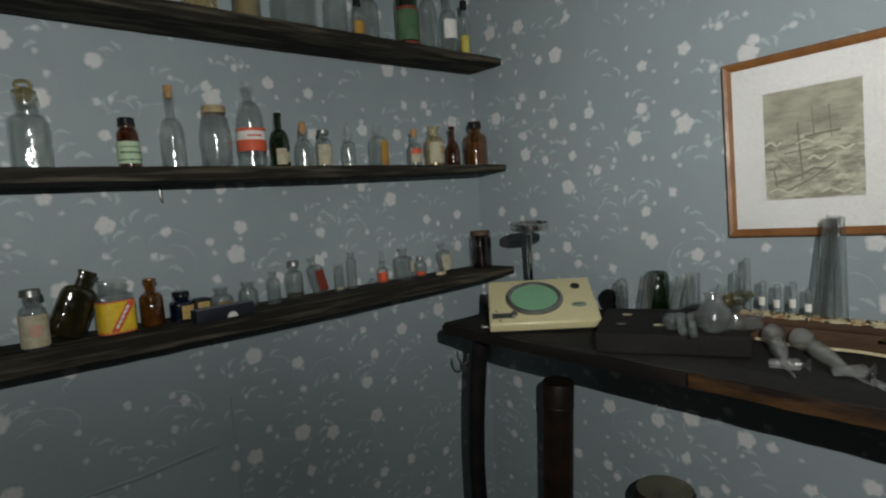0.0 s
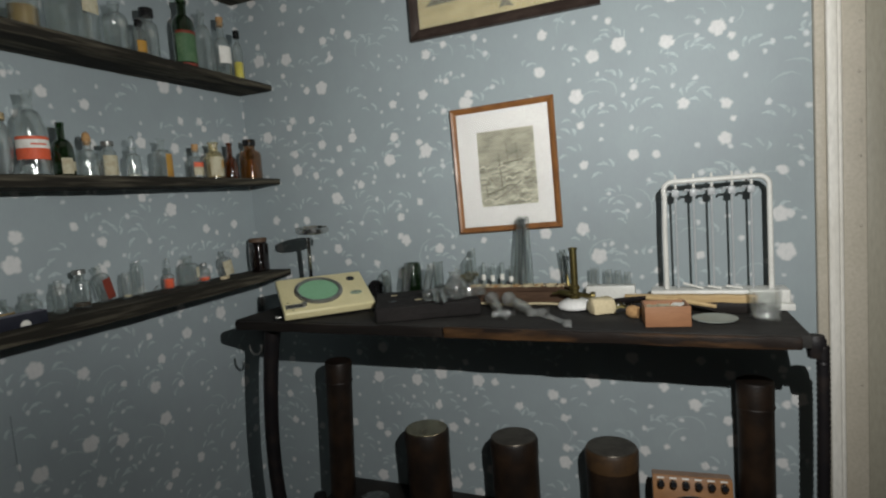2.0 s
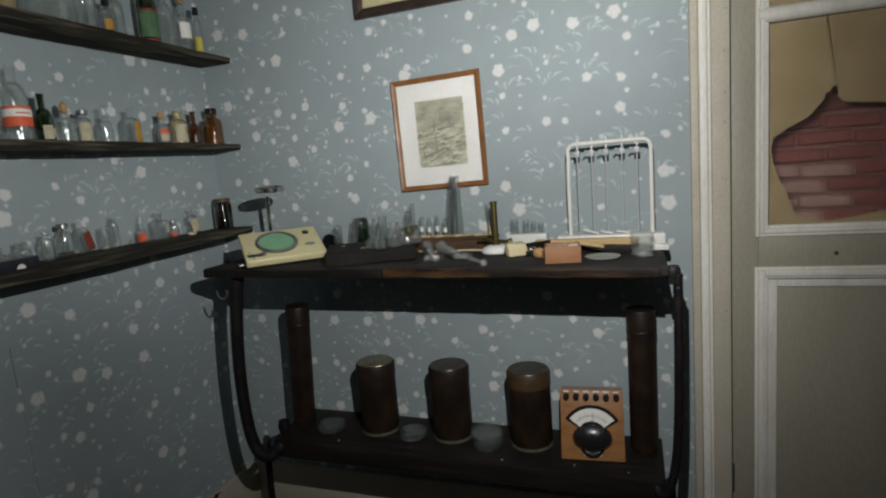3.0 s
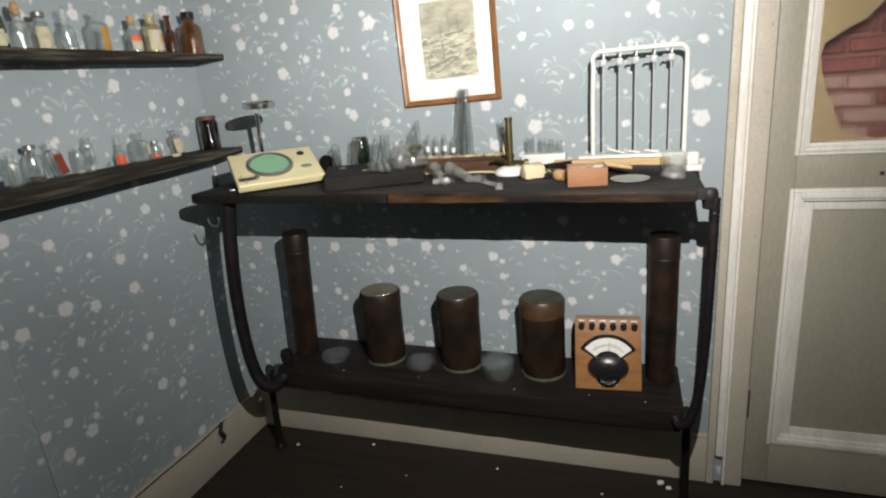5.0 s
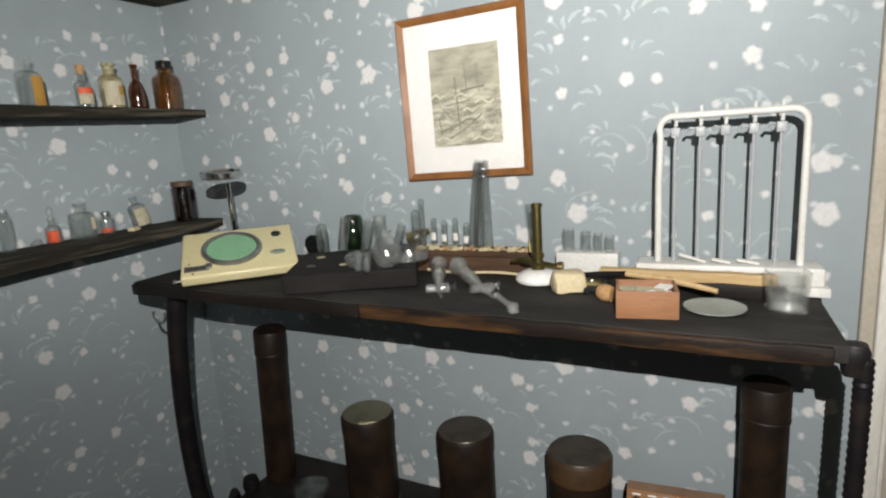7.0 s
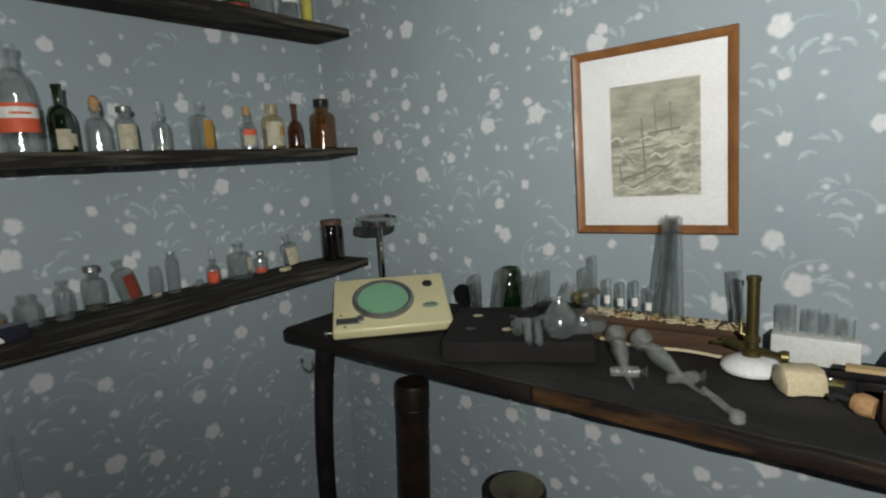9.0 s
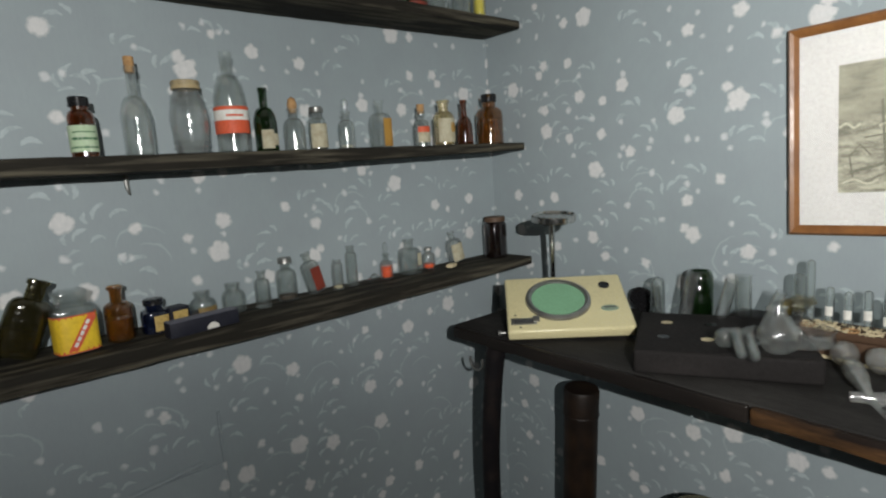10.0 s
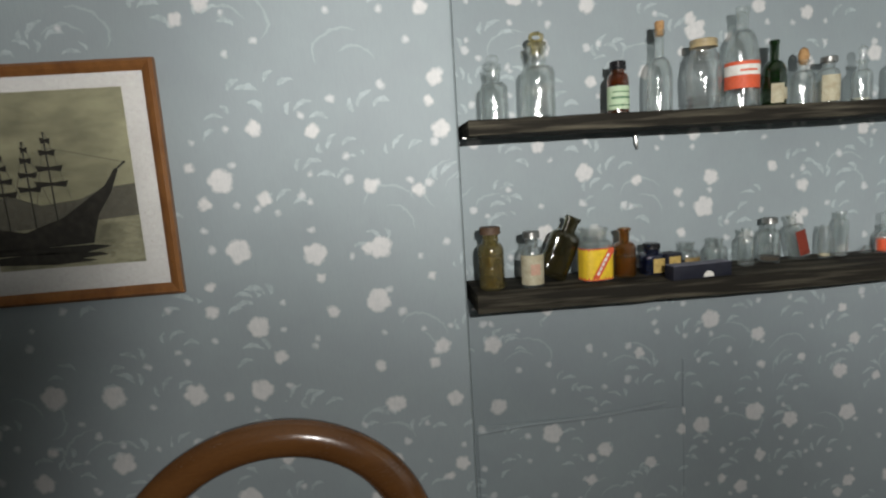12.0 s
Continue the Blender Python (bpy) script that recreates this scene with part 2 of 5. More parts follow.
def sweep(points, radii, seg=10, ends=True, bm=None, flat=1.0):
    """A rod along a line of points, with a radius for each; flat squeezes its section sideways."""
    bm = bm or bmesh.new()
    pts = [Vector(p) for p in points]
    if not hasattr(radii, "__len__"):
        radii = [radii] * len(pts)
    rings, up = [], None
    for i, p in enumerate(pts):
        d = (pts[min(i + 1, len(pts) - 1)] - pts[max(i - 1, 0)]).normalized()
        if up is None:
            up = Vector((0, 1, 0)) if abs(d.y) < 0.9 else Vector((1, 0, 0))
        side = d.cross(up).normalized()
        up = side.cross(d).normalized()
        rings.append([bm.verts.new(p + (side * math.cos(2 * math.pi * k / seg) + up * math.sin(2 * math.pi * k / seg) * flat) * radii[i]) for k in range(seg)])
    for a, b in zip(rings, rings[1:]):
        for k in range(seg):
            bm.faces.new((a[k], a[(k + 1) % seg], b[(k + 1) % seg], b[k]))
    if ends:
        bm.faces.new(rings[0][::-1])
        bm.faces.new(rings[-1])
    return bm


def smooth_line(points, n=8):
    """Catmull-Rom through the points."""
    p = [Vector(q) for q in points]
    p = [p[0] * 2 - p[1], *p, p[-1] * 2 - p[-2]]
    out = []
    for i in range(1, len(p) - 2):
        for k in range(n):
            t = k / n
            out.append(0.5 * (2 * p[i] + (p[i + 1] - p[i - 1]) * t + (2 * p[i - 1] - 5 * p[i] + 4 * p[i + 1] - p[i + 2]) * t * t + (3 * p[i] - p[i - 1] - 3 * p[i + 1] + p[i + 2]) * t ** 3))
    return out + [p[-2]]


def plate(points, depth, normal=(0, 0, 1), bm=None):
    """A flat plate with the outline of the points."""
    bm = bm or bmesh.new()
    n = Vector(normal) * depth
    a = [bm.verts.new(p) for p in points]
    b = [bm.verts.new(Vector(p) + n) for p in points]
    bm.faces.new(a[::-1])
    bm.faces.new(b)
    for i in range(len(a)):
        j = (i + 1) % len(a)
        bm.faces.new((a[i], a[j], b[j], b[i]))
    return bm


# ---- materials ----
PAPER_WALL = wallpaper("floral wallpaper")
PLASTER = surface("ceiling plaster", (0.48, 0.46, 0.42), rough=0.85, scale=6)
BEIGE = surface("beige oil paint", (0.46, 0.42, 0.345), (0.40, 0.365, 0.29), rough=0.5, scale=7, fine=120, relief=0.1)
DOOR_GREY = surface("grey-beige door paint", (0.335, 0.315, 0.25), (0.29, 0.27, 0.21), rough=0.48, scale=6, stretch=(1, 1, 0.3), fine=140, relief=0.08)
TRIM = surface("off-white trim paint", (0.72, 0.70, 0.64), (0.55, 0.52, 0.45), rough=0.5, scale=12, stretch=(1, 1, 0.25), relief=0.3)
SHELF_WOOD = surface("blackened shelf wood", (0.020, 0.018, 0.014), (0.15, 0.135, 0.098), rough=0.8, scale=22, stretch=(0.22, 2.0, 4.5), amount=(0.46, 0.78), relief=1.0, fine=120, distance=0.002, spec=0.12)
DESK_WOOD = surface("black-stained wood", (0.012, 0.010, 0.009), (0.024, 0.019, 0.016), rough=0.5, scale=12, stretch=(3, 0.3, 3), relief=0.4, spec=0.15)
DESK_TOP = surface("dusty dark table top", (0.018, 0.017, 0.016), (0.044, 0.042, 0.039), rough=0.7, scale=9, stretch=(2, 0.5, 1), relief=0.3, spec=0.15)
EDGE_WOOD = surface("rubbed brown wood edge", (0.012, 0.008, 0.006), (0.100, 0.050, 0.020), rough=0.55, scale=11, stretch=(3, 0.5, 3), amount=(0.47, 0.7), relief=0.5, spec=0.15)
LEG_IRON = surface("black lacquered wood", (0.008, 0.007, 0.008), (0.018, 0.013, 0.011), rough=0.5, scale=30, relief=0.3, spec=0.2)
LEATHER = surface("worn brown leatherette", (0.027, 0.0155, 0.009), (0.009, 0.006, 0.0045), rough=0.5, scale=13, relief=0.5, fine=220, amount=(0.36, 0.6), spec=0.25)
CAN_BAND = surface("rubbed tan band", (0.062, 0.034, 0.015), (0.022, 0.013, 0.008), rough=0.5, scale=25)
CAN_TOP = surface("dull brown metal lid", (0.075, 0.062, 0.046), (0.035, 0.028, 0.022), rough=0.4, metal=0.5, scale=20)
FLOOR_WOOD = surface("dark floor boards", (0.024, 0.017, 0.012), (0.014, 0.010, 0.008), rough=0.7, scale=8, stretch=(3, 0.3, 1), relief=0.5)
OAK = surface("brown picture moulding", (0.24, 0.105, 0.034), (0.15, 0.06, 0.02), rough=0.35, scale=30, stretch=(1, 1, 0.5), relief=0.3, coat=0.2)
DARK_FRAME = surface("dark walnut moulding", (0.030, 0.020, 0.016), (0.055, 0.038, 0.03), rough=0.4, scale=30)
MOUNT = surface("white picture mount", (0.41, 0.405, 0.39), (0.375, 0.365, 0.35), rough=0.8, scale=5, relief=0.05)
CREAM = surface("cream enamelled metal", (0.63, 0.57, 0.33), (0.56, 0.50, 0.28), rough=0.3, scale=7, relief=0.05, coat=0.2)
GREEN_DIAL = surface("pale green dial", (0.20, 0.40, 0.24), (0.18, 0.36, 0.215), rough=0.45, scale=20, relief=0.05)
CHROME = surface("dull chrome", (0.62, 0.62, 0.60), (0.42, 0.42, 0.40), rough=0.18, metal=1.0, scale=40, relief=0.05)
STEEL = surface("grey ring metal", (0.36, 0.36, 0.34), (0.25, 0.25, 0.24), rough=0.35, metal=0.9, scale=40)
BRASS = surface("tarnished brass", (0.15, 0.12, 0.045), (0.07, 0.07, 0.03), rough=0.38, metal=0.85, scale=40)
BLACK = surface("black bakelite", (0.012, 0.012, 0.013), rough=0.25, scale=30, relief=0.05)
CORK = surface("cork", (0.42, 0.25, 0.11), (0.26, 0.14, 0.06), rough=0.85, scale=120, relief=0.6)
GREY_ROD = surface("pale grey enamel", (0.38, 0.40, 0.41), (0.33, 0.345, 0.35), rough=0.4, scale=30, relief=0.05)
WHITE_PLASTIC = surface("white plastic", (0.68, 0.68, 0.64), (0.60, 0.59, 0.55), rough=0.35, scale=15, relief=0.05)
PORCELAIN = surface("white porcelain", (0.80, 0.80, 0.78), (0.70, 0.69, 0.66), rough=0.2, scale=20, relief=0.05, coat=0.3)
PALE_WOOD = surface("pale planed wood", (0.50, 0.36, 0.18), (0.36, 0.23, 0.10), rough=0.6, scale=20, stretch=(3, 0.3, 3), relief=0.4)
BOX_WOOD = surface("orange-brown box wood", (0.30, 0.145, 0.07), (0.22, 0.10, 0.048), rough=0.55, scale=20, stretch=(3, 0.5, 3))
RACK_WOOD = surface("dark old rack wood", (0.085, 0.050, 0.030), (0.045, 0.026, 0.017), rough=0.7, scale=22, stretch=(3, 0.4, 3), relief=0.5, spec=0.15)
METER_WOOD = surface("varnished meter wood", (0.30, 0.145, 0.055), (0.19, 0.085, 0.032), rough=0.35, scale=16, stretch=(1, 0.4, 3), coat=0.3)
PAPER_WHITE = surface("white paper", (0.74, 0.73, 0.68), (0.62, 0.60, 0.54), rough=0.8, scale=60, relief=0.1)
PAPER_CREAM = surface("yellowed paper", (0.46, 0.43, 0.31), (0.33, 0.28, 0.18), rough=0.8, scale=60, relief=0.1)
PAPER_GREEN = surface("pale green label", (0.42, 0.55, 0.36), (0.5, 0.58, 0.44), rough=0.7, scale=60)
PAPER_RED = surface("orange-red label", (0.62, 0.10, 0.04), (0.55, 0.12, 0.06), rough=0.6, scale=60)
PAPER_YELLOW = surface("yellow label", (0.75, 0.52, 0.03), (0.65, 0.42, 0.03), rough=0.5, scale=60)
PAPER_GOLD = surface("gold label", (0.5, 0.36, 0.12), (0.3, 0.2, 0.06), rough=0.5, scale=90)
INK = surface("dark print", (0.05, 0.05, 0.05), rough=0.7)
INK_GREEN = surface("green print", (0.06, 0.16, 0.08), rough=0.7)
BLUE_BOX = surface("dark blue card", (0.012, 0.013, 0.022), (0.02, 0.022, 0.032), rough=0.5, scale=40)
SAND = surface("cream plaster lump", (0.62, 0.53, 0.34), (0.5, 0.42, 0.26), rough=0.85, scale=60, relief=0.5)
CASE_BLACK = surface("dusty black case", (0.015, 0.0135, 0.013), (0.026, 0.023, 0.022), rough=0.8, scale=9, relief=0.3, spec=0.15)
CHAIR_WOOD = surface("polished walnut", (0.135, 0.058, 0.018), (0.075, 0.03, 0.010), rough=0.22, scale=9, stretch=(0.6, 2, 2), relief=0.08, coat=0.5)
VELVET = surface("dark seat cloth", (0.06, 0.02, 0.02), rough=0.9, scale=60)
RUBBER = surface("black rubber", (0.015, 0.015, 0.015), rough=0.6, scale=60)
CLEAR = clear_glass("clear old glass", (0.972, 0.985, 0.978), 0.16, 0.02, 0.028)
CLEAR_DUSTY = clear_glass("dusty clear glass", (0.975, 0.985, 0.98), 0.17, 0.04, 0.05)
FROSTED = clear_glass("ground glass", (0.975, 0.985, 0.975), 0.30, 0.13, 0.11)
AMBER = glass("amber glass", (0.50, 0.23, 0.04), solid=0.9)
BROWN = glass("brown glass", (0.34, 0.10, 0.02))
GREEN_GLASS = glass("dark green glass", (0.04, 0.12, 0.03))
OLIVE = glass("olive glass", (0.42, 0.35, 0.13), 0.06, 0.2, 0.85)
OLIVE_DARK = glass("dark olive glass", (0.16, 0.14, 0.05), 0.04, 0.1, 0.95)
YELLOW_GLASS = glass("yellowed glass", (0.85, 0.74, 0.42), 0.05, 0.2, 0.7)
BLUE_GLASS = glass("blue ink glass", (0.05, 0.08, 0.22))
JAR_DARK = glass("near-black brown glass", (0.05, 0.02, 0.015))
PANE = glass("window glass", (0.97, 0.98, 0.96), 0.01, 0.03, 0.5)
LIQ_RED = surface("orange-red content", (0.90, 0.12, 0.035), rough=0.35, scale=40)
LIQ_OCHRE = surface("ochre content", (0.40, 0.22, 0.04), (0.28, 0.14, 0.03), rough=0.4, scale=40)
LIQ_OLIVE = surface("olive-brown content", (0.25, 0.18, 0.07), (0.17, 0.10, 0.035), rough=0.5, scale=40)
LIQ_RUST = surface("rust-red content", (0.20, 0.035, 0.02), (0.12, 0.02, 0.012), rough=0.5, scale=40)
LIQ_DARK = surface("near-black content", (0.012, 0.007, 0.006), rough=0.4, scale=40)
RESIDUE = surface("dried brown residue", (0.07, 0.05, 0.03), rough=0.7, scale=80)
LIQ_YELLOW = surface("yellow content", (0.62, 0.52, 0.06), rough=0.4, scale=40)
LIQ_PALE = surface("pale powder", (0.52, 0.52, 0.42), rough=0.8, scale=60)

# ---- the room ----
XE, YN, YB, XB = 1.390, 1.410, 1.268, 0.088   # east wall, alcove wall, breast front, breast edge
# south, west and ceiling are unseen, set far back to weaken bounced light
XW, YS, TOP = -3.2, -3.4, 2.95
D0, D1 = -0.366, -1.20                         # door opening along y


def setting(name, bm, mat, label="", smooth=False):
    ob = part(name, bm, mat, label=label, smooth=smooth)
    return tagged(ob, label, kind="structure")


setting("floor", board(XW, XE, YS, YN, -0.08, 0.0, 0.001, 0, 1), FLOOR_WOOD, "dark bare wooden floor boards")
setting("ceiling", box(XW, XE, YS, YN, TOP, TOP + 0.1), PLASTER, "plain off-white plaster ceiling")
setting("wall_north", box(XB, XE, YN, YN + 0.15, 0, TOP), PAPER_WALL, "alcove wall in blue-grey floral wallpaper")
setting("chimney_breast", plate([(XW, YB, 0), (XB - 0.020, YB, 0), (XB - 0.015, YB + 0.001, 0), (XB - 0.012, YB + 0.005, 0), (XB + 0.007, YN, 0), (XB, YN + 0.15, 0), (XW, YN + 0.15, 0)], TOP), PAPER_WALL, "projecting wall part in blue-grey floral wallpaper")
bm = box(XE, XE + 0.15, D0, YN + 0.15, 0, TOP)
box(XE, XE + 0.15, D1, D0, 2.08, TOP, bm=bm)
box(XE, XE + 0.15, YS, D1, 0, TOP, bm=bm)
setting("wall_east", bm, PAPER_WALL, "wall in blue-grey floral wallpaper with a doorway")
setting("wall_south", box(XW, XE, YS - 0.15, YS, 0, TOP), PAPER_WALL, "wall in blue-grey floral wallpaper")
setting("wall_west", box(XW - 0.15, XW, YS, YN, 0, TOP), PAPER_WALL, "wall in blue-grey floral wallpaper")
bm = box(XE - 0.016, XE, -0.262, YN - 0.016, 0, 0.165, 0.004)
box(XB, XE, YN - 0.016, YN, 0, 0.165, 0.004, bm)
box(XE - 0.019, XE - 0.003, -0.262, YN - 0.02, 0.165, 0.172, 0.002, bm)
setting("baseboard", bm, BEIGE, "beige painted skirting board with chipped top", True)

# ---- door with its casing ----
casing = thing("door_casing", "beige and white painted door casing with nail holes", "door frame", pose(XE, -0.314, 0), kind="structure")
for a, b, d, mat, nm in ((0.052, 0.030, 0.020, BEIGE, "outer_bead"), (0.030, 0.008, 0.030, TRIM, "round_bead"), (0.008, -0.002, 0.022, TRIM, "fillet"), (-0.002, -0.050, 0.016, BEIGE, "flat")):
    part(nm, box(-d, 0.0, b, a, 0.0 if nm != "round_bead" else 0.11, 2.10, 0.0045, seg=3), mat, casing)
for i, z in enumerate((1.20, 1.36, 1.44, 1.55, 1.66, 0.82)):
    part("nail_hole", lathe([(0, -0.0008), (0.003, -0.0006), (0.0035, 0.0004)], 8), INK, casing, m=pose(-0.0165, -0.036 + 0.004 * math.sin(i * 3), z, 0, -90))
door = thing("door_1", "closed grey-beige panelled door with white beading and papered glass", "door", pose(XE + 0.012, D0, 0), kind="structure")
W = D0 - D1
bm = box(0, 0.04, -0.072, -0.004, 0.01, 2.07, 0.002)
part("hinge_stile", bm, DOOR_GREY, door)
part("lock_stile", box(0, 0.04, -W + 0.004, -W + 0.10, 0.01, 2.07, 0.002), DOOR_GREY, door)
part("lock_rail", box(0, 0.04, -W + 0.10, -0.072, 0.942, 1.030, 0.002), DOOR_GREY, door)
part("bottom_rail", box(0, 0.04, -W + 0.10, -0.072, 0.01, 0.16, 0.002), DOOR_GREY, door)
part("top_rail", box(0, 0.04, -W + 0.10, -0.072, 1.98, 2.07, 0.002), DOOR_GREY, door)
part("lower_panel", box(0.014, 0.030, -W + 0.13, -0.100, 0.19, 0.914, 0.003), DOOR_GREY, door)


def beading(y0, y1, z0, z1, steps, name):
    """A stepped moulding round a panel or pane."""
    for w0, w1, d in steps:
        bm = bmesh.new()
        for a in range(2):
            box(-d, 0.014, y0 - w1, y0 - w0, z0 + w0, z1 - w0, 0.0022, bm) if a == 0 else box(-d, 0.014, y1 + w0, y1 + w1, z0 + w0, z1 - w0, 0.0022, bm)
        box(-d, 0.014, y1 + w1, y0 - w1, z0 + w0, z0 + w1, 0.0022, bm)
        box(-d, 0.014, y1 + w1, y0 - w1, z1 - w1, z1 - w0, 0.0022, bm)
        part(name, bm, TRIM, door, "off-white painted beading")


beading(-0.064, -W + 0.09, 1.030, 1.99, ((0.0, 0.010, 0.006), (0.010, 0.022, 0.012), (0.022, 0.032, 0.005)), "pane_beading")
beading(-0.062, -W + 0.09, 0.15, 0.942, ((0.0, 0.009, 0.005), (0.009, 0.026, 0.011), (0.026, 0.034, 0.004), (0.034, 0.060, -0.008)), "panel_beading")
bm = sweep([(0.004, -0.070, 1.632), (0.004, -W + 0.10, 1.632)], 0.021, 14)
box(0.004, 0.03, -W + 0.1, -0.09, 1.617, 1.647, 0.003, bm)
part("glazing_bar", bm, TRIM, door, "rounded off-white glazing bar")
for z0, z1 in ((1.055, 1.62), (1.645, 1.965)):
    pane = part("glass_pane", box(0.018, 0.022, -W + 0.115, -0.090, z0, z1), PANE, door, smooth=False)
    pane.visible_shadow = False
# yellowed paper behind the glass, torn open in the lower pane
PAPER_PANE = surface("yellowed window paper", (0.215, 0.160, 0.080), (0.17, 0.118, 0.055), rough=0.75, scale=5, amount=(0.35, 0.7), relief=0.4, fine=60, distance=0.003)
torn = [(-0.478, 1.303), (-0.520, 1.330), (-0.560, 1.352), (-0.590, 1.385), (-0.604, 1.412), (-0.613, 1.416), (-0.621, 1.433), (-0.630, 1.424), (-0.634, 1.398), (-0.646, 1.385), (-0.680, 1.381), (-0.716, 1.376), (-0.80, 1.365),
        (-0.84, 1.30), (-0.83, 1.18), (-0.80, 1.11), (-0.728, 1.086), (-0.66, 1.072), (-0.617, 1.064), (-0.575, 1.072), (-0.537, 1.087), (-0.522, 1.120), (-0.509, 1.159), (-0.495, 1.185), (-0.484, 1.223), (-0.477, 1.245), (-0.474, 1.275)]
hole = []
for i, p in enumerate(torn):
    q = torn[(i + 1) % len(torn)]
    for k in range(3):
        t = k / 3
        j = 0.0035 * noise.noise(Vector((p[0] * 90 + k * 3.1, p[1] * 90, 2.0)))
        hole.append((p[0] + (q[0] - p[0]) * t - D0 + j, p[1] + (q[1] - p[1]) * t + j))
bm = bmesh.new()
cy, cz = -0.29, 1.24
inner = [bm.verts.new((0.024, y, z)) for y, z in hole]
y0, y1, z0, z1 = -W + 0.112, -0.088, 1.05, 1.625
outer = []
for y, z in hole:
    dy, dz = y - cy, z - cz
    k = min(((y1 if dy > 0 else y0) - cy) / dy if abs(dy) > 1e-6 else 1e9, ((z1 if dz > 0 else z0) - cz) / dz if abs(dz) > 1e-6 else 1e9)
    outer.append(bm.verts.new((0.024, cy + dy * k, cz + dz * k)))
n = len(hole)
for i in range(n):
    bm.faces.new((inner[i], inner[(i + 1) % n], outer[(i + 1) % n], outer[i]))
    a, b = outer[i].co, outer[(i + 1) % n].co
    if abs(a.y - b.y) > 1e-4 and abs(a.z - b.z) > 1e-4:
        c = bm.verts.new((0.024, a.y if abs(abs(a.y) - abs(y0)) < 1e-4 or abs(a.y - y1) < 1e-4 else b.y, a.z if abs(a.z - z0) < 1e-4 or abs(a.z - z1) < 1e-4 else b.z))
        bm.faces.new((outer[i], outer[(i + 1) % n], c))
part("window_paper", bm, PAPER_PANE, door, "yellowed paper torn open behind the glass", smooth=False)
part("window_paper", box(0.0236, 0.0242, y0, y1, 1.642, 1.97), PAPER_PANE, door, "yellowed paper behind the glass", smooth=False)
part("rail_dent", lathe([(0, 0.0), (0.005, 0.0003), (0.006, 0.001)], 8), INK, door, m=pose(-0.0008, -0.262, 0.978, 0, -90))
part("hinge", sweep([(-0.004, -0.002, 0.24), (-0.004, -0.002, 0.33)], 0.006, 8), STEEL, door)

# the passage behind the door ends at a brick wall
bm = box(XE + 0.155, XE + 0.23, -2.2, 0.2, 0, TOP)
backing = setting("wall_passage", bm, surface("lime mortar", (0.165, 0.075, 0.062), (0.13, 0.052, 0.045), rough=0.9, scale=12), "brick wall of the passage behind the door")
setting("floor_passage", box(XE + 0.001, XE + 0.155, -2.2, 0.2, -0.08, -0.004), FLOOR_WOOD, "dark floor behind the door")
setting("ceiling_passage", box(XE + 0.051, XE + 0.155, -2.2, 0.2, TOP, TOP + 0.1), PLASTER, "plain ceiling behind the door")


def brick_paint():
    m, nt, b = blank("old red brick")
    rnd = S(nt, nt.nodes.new("ShaderNodeObjectInfo").outputs["Random"])
    vec = coords(nt)
    col = colour_mix(nt, rnd, (0.115, 0.032, 0.027), (0.15, 0.044, 0.036))
    col = colour_mix(nt, ramp(nt, noise_of(nt, vec, 45.0, 5.0), 0.4, 0.75) * 0.6, col, (0.13, 0.035, 0.03))
    nt.links.new(col.sock, b.inputs["Base Color"])
    b.inputs["Roughness"].default_value = 0.9
    bump(nt, b, noise_of(nt, vec, 90.0, 4.0), 0.6, 0.003)
    return m


BRICK = brick_paint()
BRICK_PALE = surface("limewashed brick", (0.25, 0.15, 0.125), (0.19, 0.10, 0.08), rough=0.9, scale=30, relief=0.5)
brick_mesh = {}
for key, mat in (("red", BRICK), ("pale", BRICK_PALE)):
    ob = part("brick", box(-0.010, 0.010, -0.066, 0.066, -0.0185, 0.0185, 0.005, seg=1), mat, backing, m=pose(XE + 0.155, -3.0, 0.5))
    brick_mesh[key] = ob.data
    bpy.data.objects.remove(ob)
for row in range(19):
    for col in range(8):
        y = -0.42 - 0.142 * col - (0.071 if row % 2 else 0) + 0.004 * math.sin(row * 7.0)
        z = 0.88 + 0.046 * row
        ob = new("brick", brick_mesh["pale" if y > -0.68 and z < 1.24 else "red"])
        ob.parent = backing
        ob.matrix_basis = pose(XE + 0.151 + 0.003 * math.sin(row * 5 + col * 3), y, z + 0.003 * math.sin(col * 4.0 + row), 1.0 * math.sin(row + col * 2.0), 0, 1.2 * math.sin(row * 2.0 + col))

